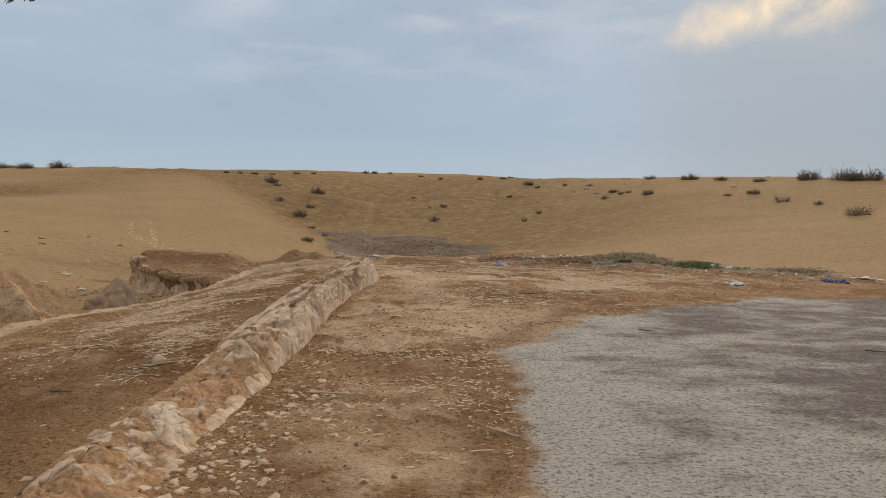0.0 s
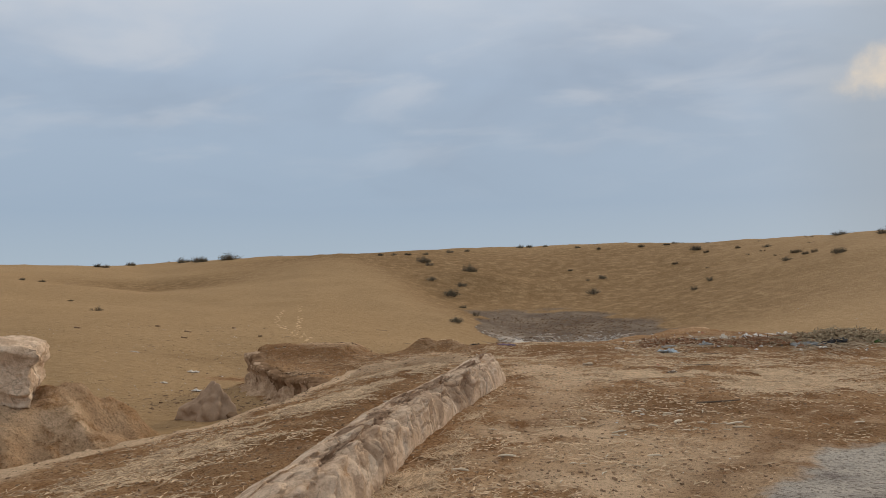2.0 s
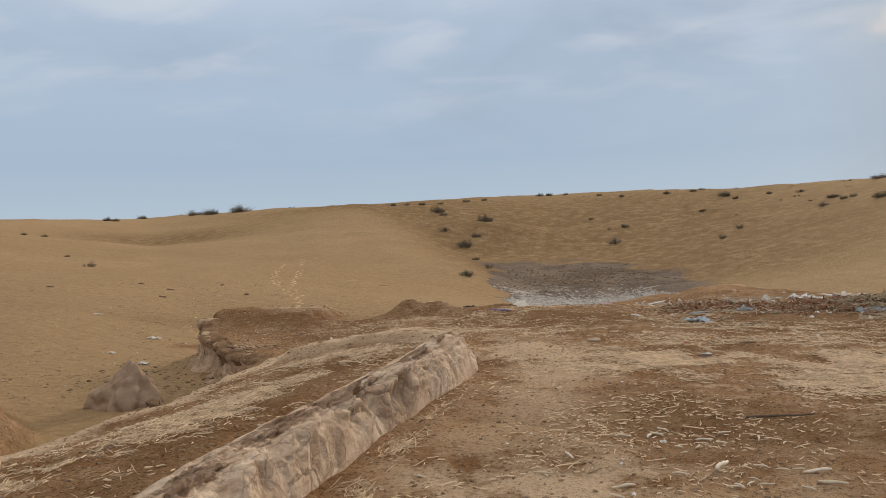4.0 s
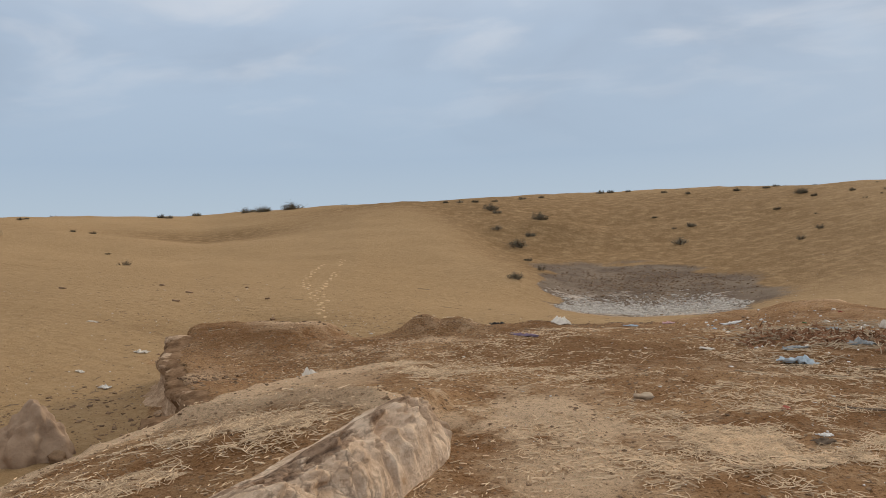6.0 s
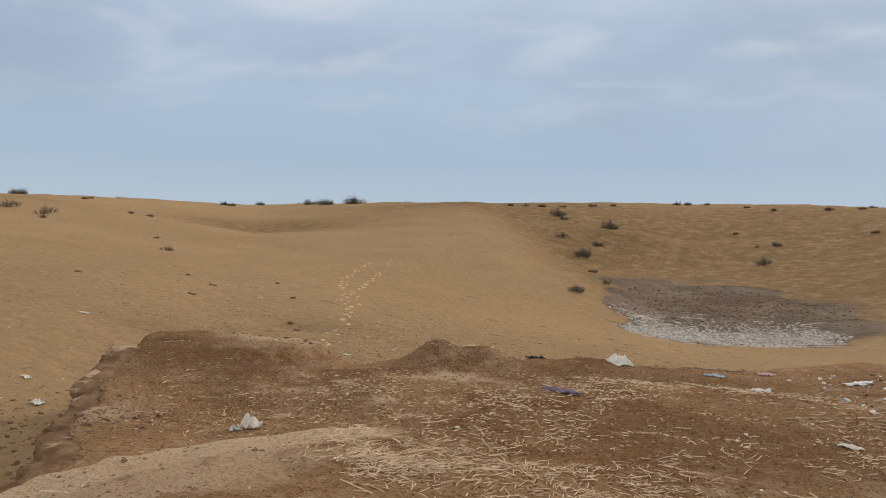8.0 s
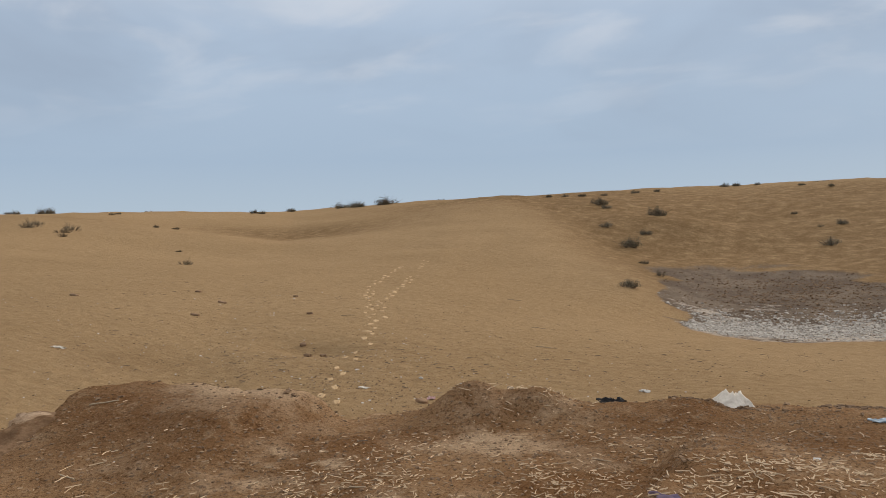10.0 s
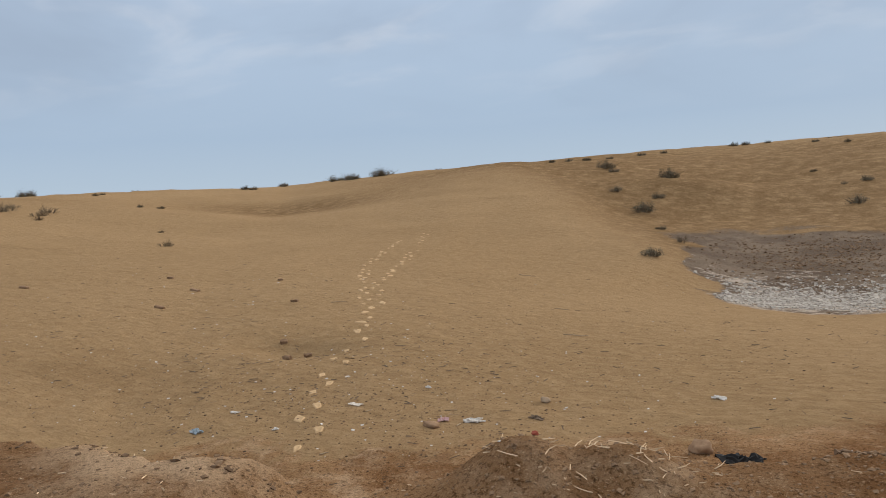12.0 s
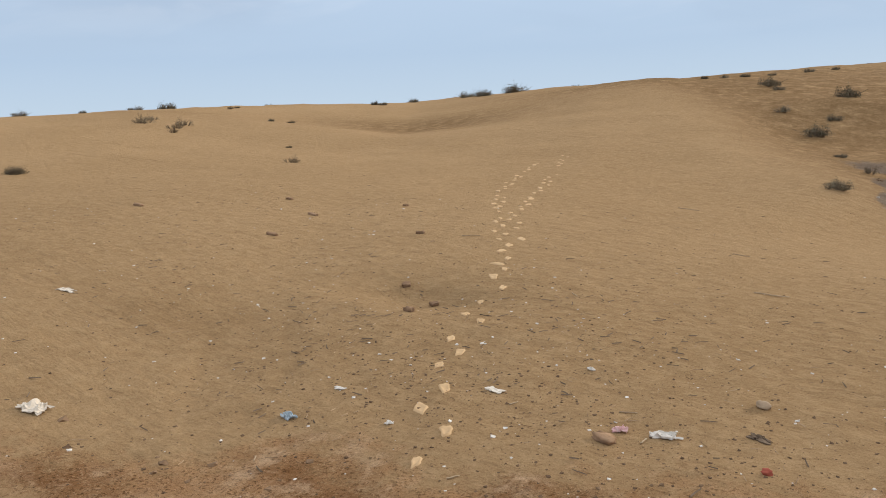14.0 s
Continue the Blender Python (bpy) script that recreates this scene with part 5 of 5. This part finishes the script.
def build_prints():
    verts, faces = [], []
    ring = [(math.cos(a), math.sin(a)) for a in np.linspace(0, 2 * math.pi, 12, endpoint=False)]
    for px, py, h, size in STEPS:
        n = len(verts)
        for k, lift in ((0.0, 0.004), (0.6, 0.006), (1.0, 0.016), (1.3, -0.006)):
            for q, (c, s) in enumerate(ring if k else ((0, 0),)):
                c, s = (w * (1 + 0.22 * math.sin(q * 2.1 + px * 9 + py * 5)) for w in (c, s))
                u, v = c * 0.10 * k * size * (1 + 0.2 * s), s * (0.05 + 0.016 * c) * k * size
                verts.append((px + u * math.cos(h) - v * math.sin(h), py + u * math.sin(h) + v * math.cos(h), lift))
        m = len(ring)
        for i in range(m):
            j = (i + 1) % m
            faces.append((n, n + 1 + i, n + 1 + j))
            for q in (0, 1):
                faces.append((n + 1 + q * m + i, n + 1 + (q + 1) * m + i, n + 1 + (q + 1) * m + j, n + 1 + q * m + j))
    v = np.array(verts)
    v[:, 2] += survey(v[:, 0], v[:, 1])[0]
    tagged(new("footprints", mesh_of("footprints", v.tolist(), faces, PRINT, True)), "trail of pale footprints up the dune", "footprints", kind="stuff")


build_prints()


# -- rubbish and cut brush along the far edge --
DUNG = material("rotten_leaf", plain_look((0.13, 0.06, 0.03), (0.34, 0.17, 0.09), 8.0, 0.002), 0.9)


def build_brush(x, y, wide, deep, high, count, mat, leaf, label, seed):
    rng = random.Random(seed)
    base = new("brush_pile")
    base.matrix_world = Matrix.Translation((x, y, ground_z(x, y)))
    twigs, blades = [], []
    for i in range(count):
        px, py = rng.gauss(0, wide * 0.42), rng.gauss(0, deep * 0.42)
        pz = ground_z(x + px, y + py) - ground_z(x, y)
        top = high * math.exp(-(px / wide) ** 2 * 2 - (py / deep) ** 2 * 2)
        p = Vector((px, py, pz + rng.uniform(0, top)))
        a = rng.uniform(0, 2 * math.pi)
        d = Vector((math.cos(a), math.sin(a), rng.uniform(-0.12, 0.14))) * rng.uniform(0.12, 0.45)
        q = p + d
        q.z = max(q.z, pz)
        twigs.append(tube((p, (p + q) / 2 + Vector((0, 0, 0.03)), q), (0.007, 0.006, 0.003), 3))
        for j in range(7):
            c = p.lerp(q, rng.uniform(0, 1)) + Vector((rng.gauss(0, 0.03), rng.gauss(0, 0.03), rng.uniform(0, 0.03)))
            e = Vector((rng.gauss(0, 1), rng.gauss(0, 1), rng.gauss(0, 0.6))).normalized()
            s = e.orthogonal().normalized() * rng.uniform(0.008, 0.022)
            e = e * rng.uniform(0.03, 0.09)
            blades.append(([c - s, c + s, c + e + s * 0.3, c + e - s * 0.3], [(0, 1, 2, 3)]))
    part("brushwood", mesh_of("brushwood", *join(twigs), mat), base)
    part("foliage", mesh_of("foliage", *join(blades), leaf), base)
    tagged(base, label, "brush pile")


build_brush(4.1, 17.0, 1.0, 0.45, 0.12, 380, WOOD, LEAF_PALE, "heap of cut dry brush with dull leaves", 1)
build_brush(5.5, 16.2, 0.6, 0.35, 0.12, 200, DARK_WOOD, LEAF_GREEN, "heap of wilted green plant waste", 2)
build_brush(7.2, 15.4, 0.9, 0.4, 0.10, 200, WOOD, LEAF_PALE, "flat heap of straw and dry brush", 3)
build_brush(1.6, 17.4, 0.8, 0.5, 0.02, 150, WOOD, DUNG, "dark mat of rotting stalks and rubbish", 4)
build_brush(3.0, 17.2, 1.4, 0.6, 0.03, 240, WOOD, DUNG, "trampled mat of reddish rotten leaves and stalks", 5)
x, y, r = scatter(5200, ((4.5, 16.8, 2.6, 1.0, 3), (2.4, 18.0, 1.4, 1.0, 1.5), (7.5, 15.0, 2.2, 0.8, 1.5)), 12)
needles("stalk_litter", x, y, r, (0.08, 0.32), (0.005, 0.012), WOOD, "dry stalks mixed with rubbish", "straw", 0.09)
for k, (mat, colour, count) in enumerate(((PAPER, "white", 380), (CREAM, "cream", 380), (GREYSHEET, "grey", 140), (BRICK, "brown", 300), (RED_LUMP, "red", 40), (LEAF_GREEN, "green", 60), (BLUE, "blue", 40))):
    x, y, r = scatter(count, ((4.6, 17.0, 2.4, 0.8, 3), (2.2, 18.2, 1.4, 1.1, 2), (7.2, 15.2, 2.4, 0.8, 2), (1.2, 20.6, 1.2, 0.8, 0.5)), 20 + k)
    crumbs("rubbish_bits", x, y, r, (0.010, 0.045), mat, colour + " bits of rubbish along the heap", "rubbish", 0.1)


# -- hanging twig of the tree beside the start --
def build_tree():
    rng = random.Random(31)
    base = new("tree")
    base.matrix_world = Matrix.Translation((-3.3, -1.6, ground_z(-3.3, -1.6)))
    pieces, leaves = [tube(((0, 0, -0.1), (0.06, 0.05, 1.0), (0.02, 0.16, 2.0), (0.12, 0.2, 3.0)), (0.14, 0.11, 0.085, 0.05), 9)], []
    ends = []
    for i in range(9):
        a, h = i * 2.4, 1.7 + 0.16 * i
        tip = Vector((math.cos(a) * 1.4, math.sin(a) * 1.4 + 0.2, h + 0.9))
        pieces.append(tube(((0.05, 0.15, h), tip * 0.5 + Vector((0, 0, h * 0.5 + 0.1)), tip), (0.05, 0.03, 0.012), 6))
        ends.append(tip)
    bough = [Vector(p) for p in ((0.05, 0.15, 1.9), (1.0, 1.2, 2.35), (1.8, 2.4, 2.2), (2.31, 3.35, 1.80))]
    pieces.append(tube(bough, (0.045, 0.028, 0.014, 0.005), 6))
    spots = [(e, 0.55, 170) for e in ends] + [(bough[1], 0.25, 50), (bough[2], 0.22, 70), (Vector((2.28, 3.35, 1.785)), 0.035, 40), (Vector((2.33, 3.35, 1.79)), 0.03, 40), (Vector((2.375, 3.35, 1.79)), 0.02, 26)]
    for c, s, n in spots:
        for j in range(n):
            p = c + Vector((rng.gauss(0, s), rng.gauss(0, s), rng.gauss(0, s * 0.6)))
            e = Vector((rng.gauss(0, 1), rng.gauss(0, 1), rng.gauss(-0.5, 0.7))).normalized()
            w = e.orthogonal().normalized() * 0.006
            e = e * rng.uniform(0.02, 0.035)
            leaves.append(([p, p + e * 0.5 + w, p + e, p + e * 0.5 - w], [(0, 1, 2, 3)]))
    part("trunk", mesh_of("trunk", *join(pieces), DARK_WOOD, True), base)
    part("crown", mesh_of("crown", *join(leaves), LEAF_GREEN), base)
    tagged(base, "small green-leaved tree with a low hanging bough", "tree")


build_tree()
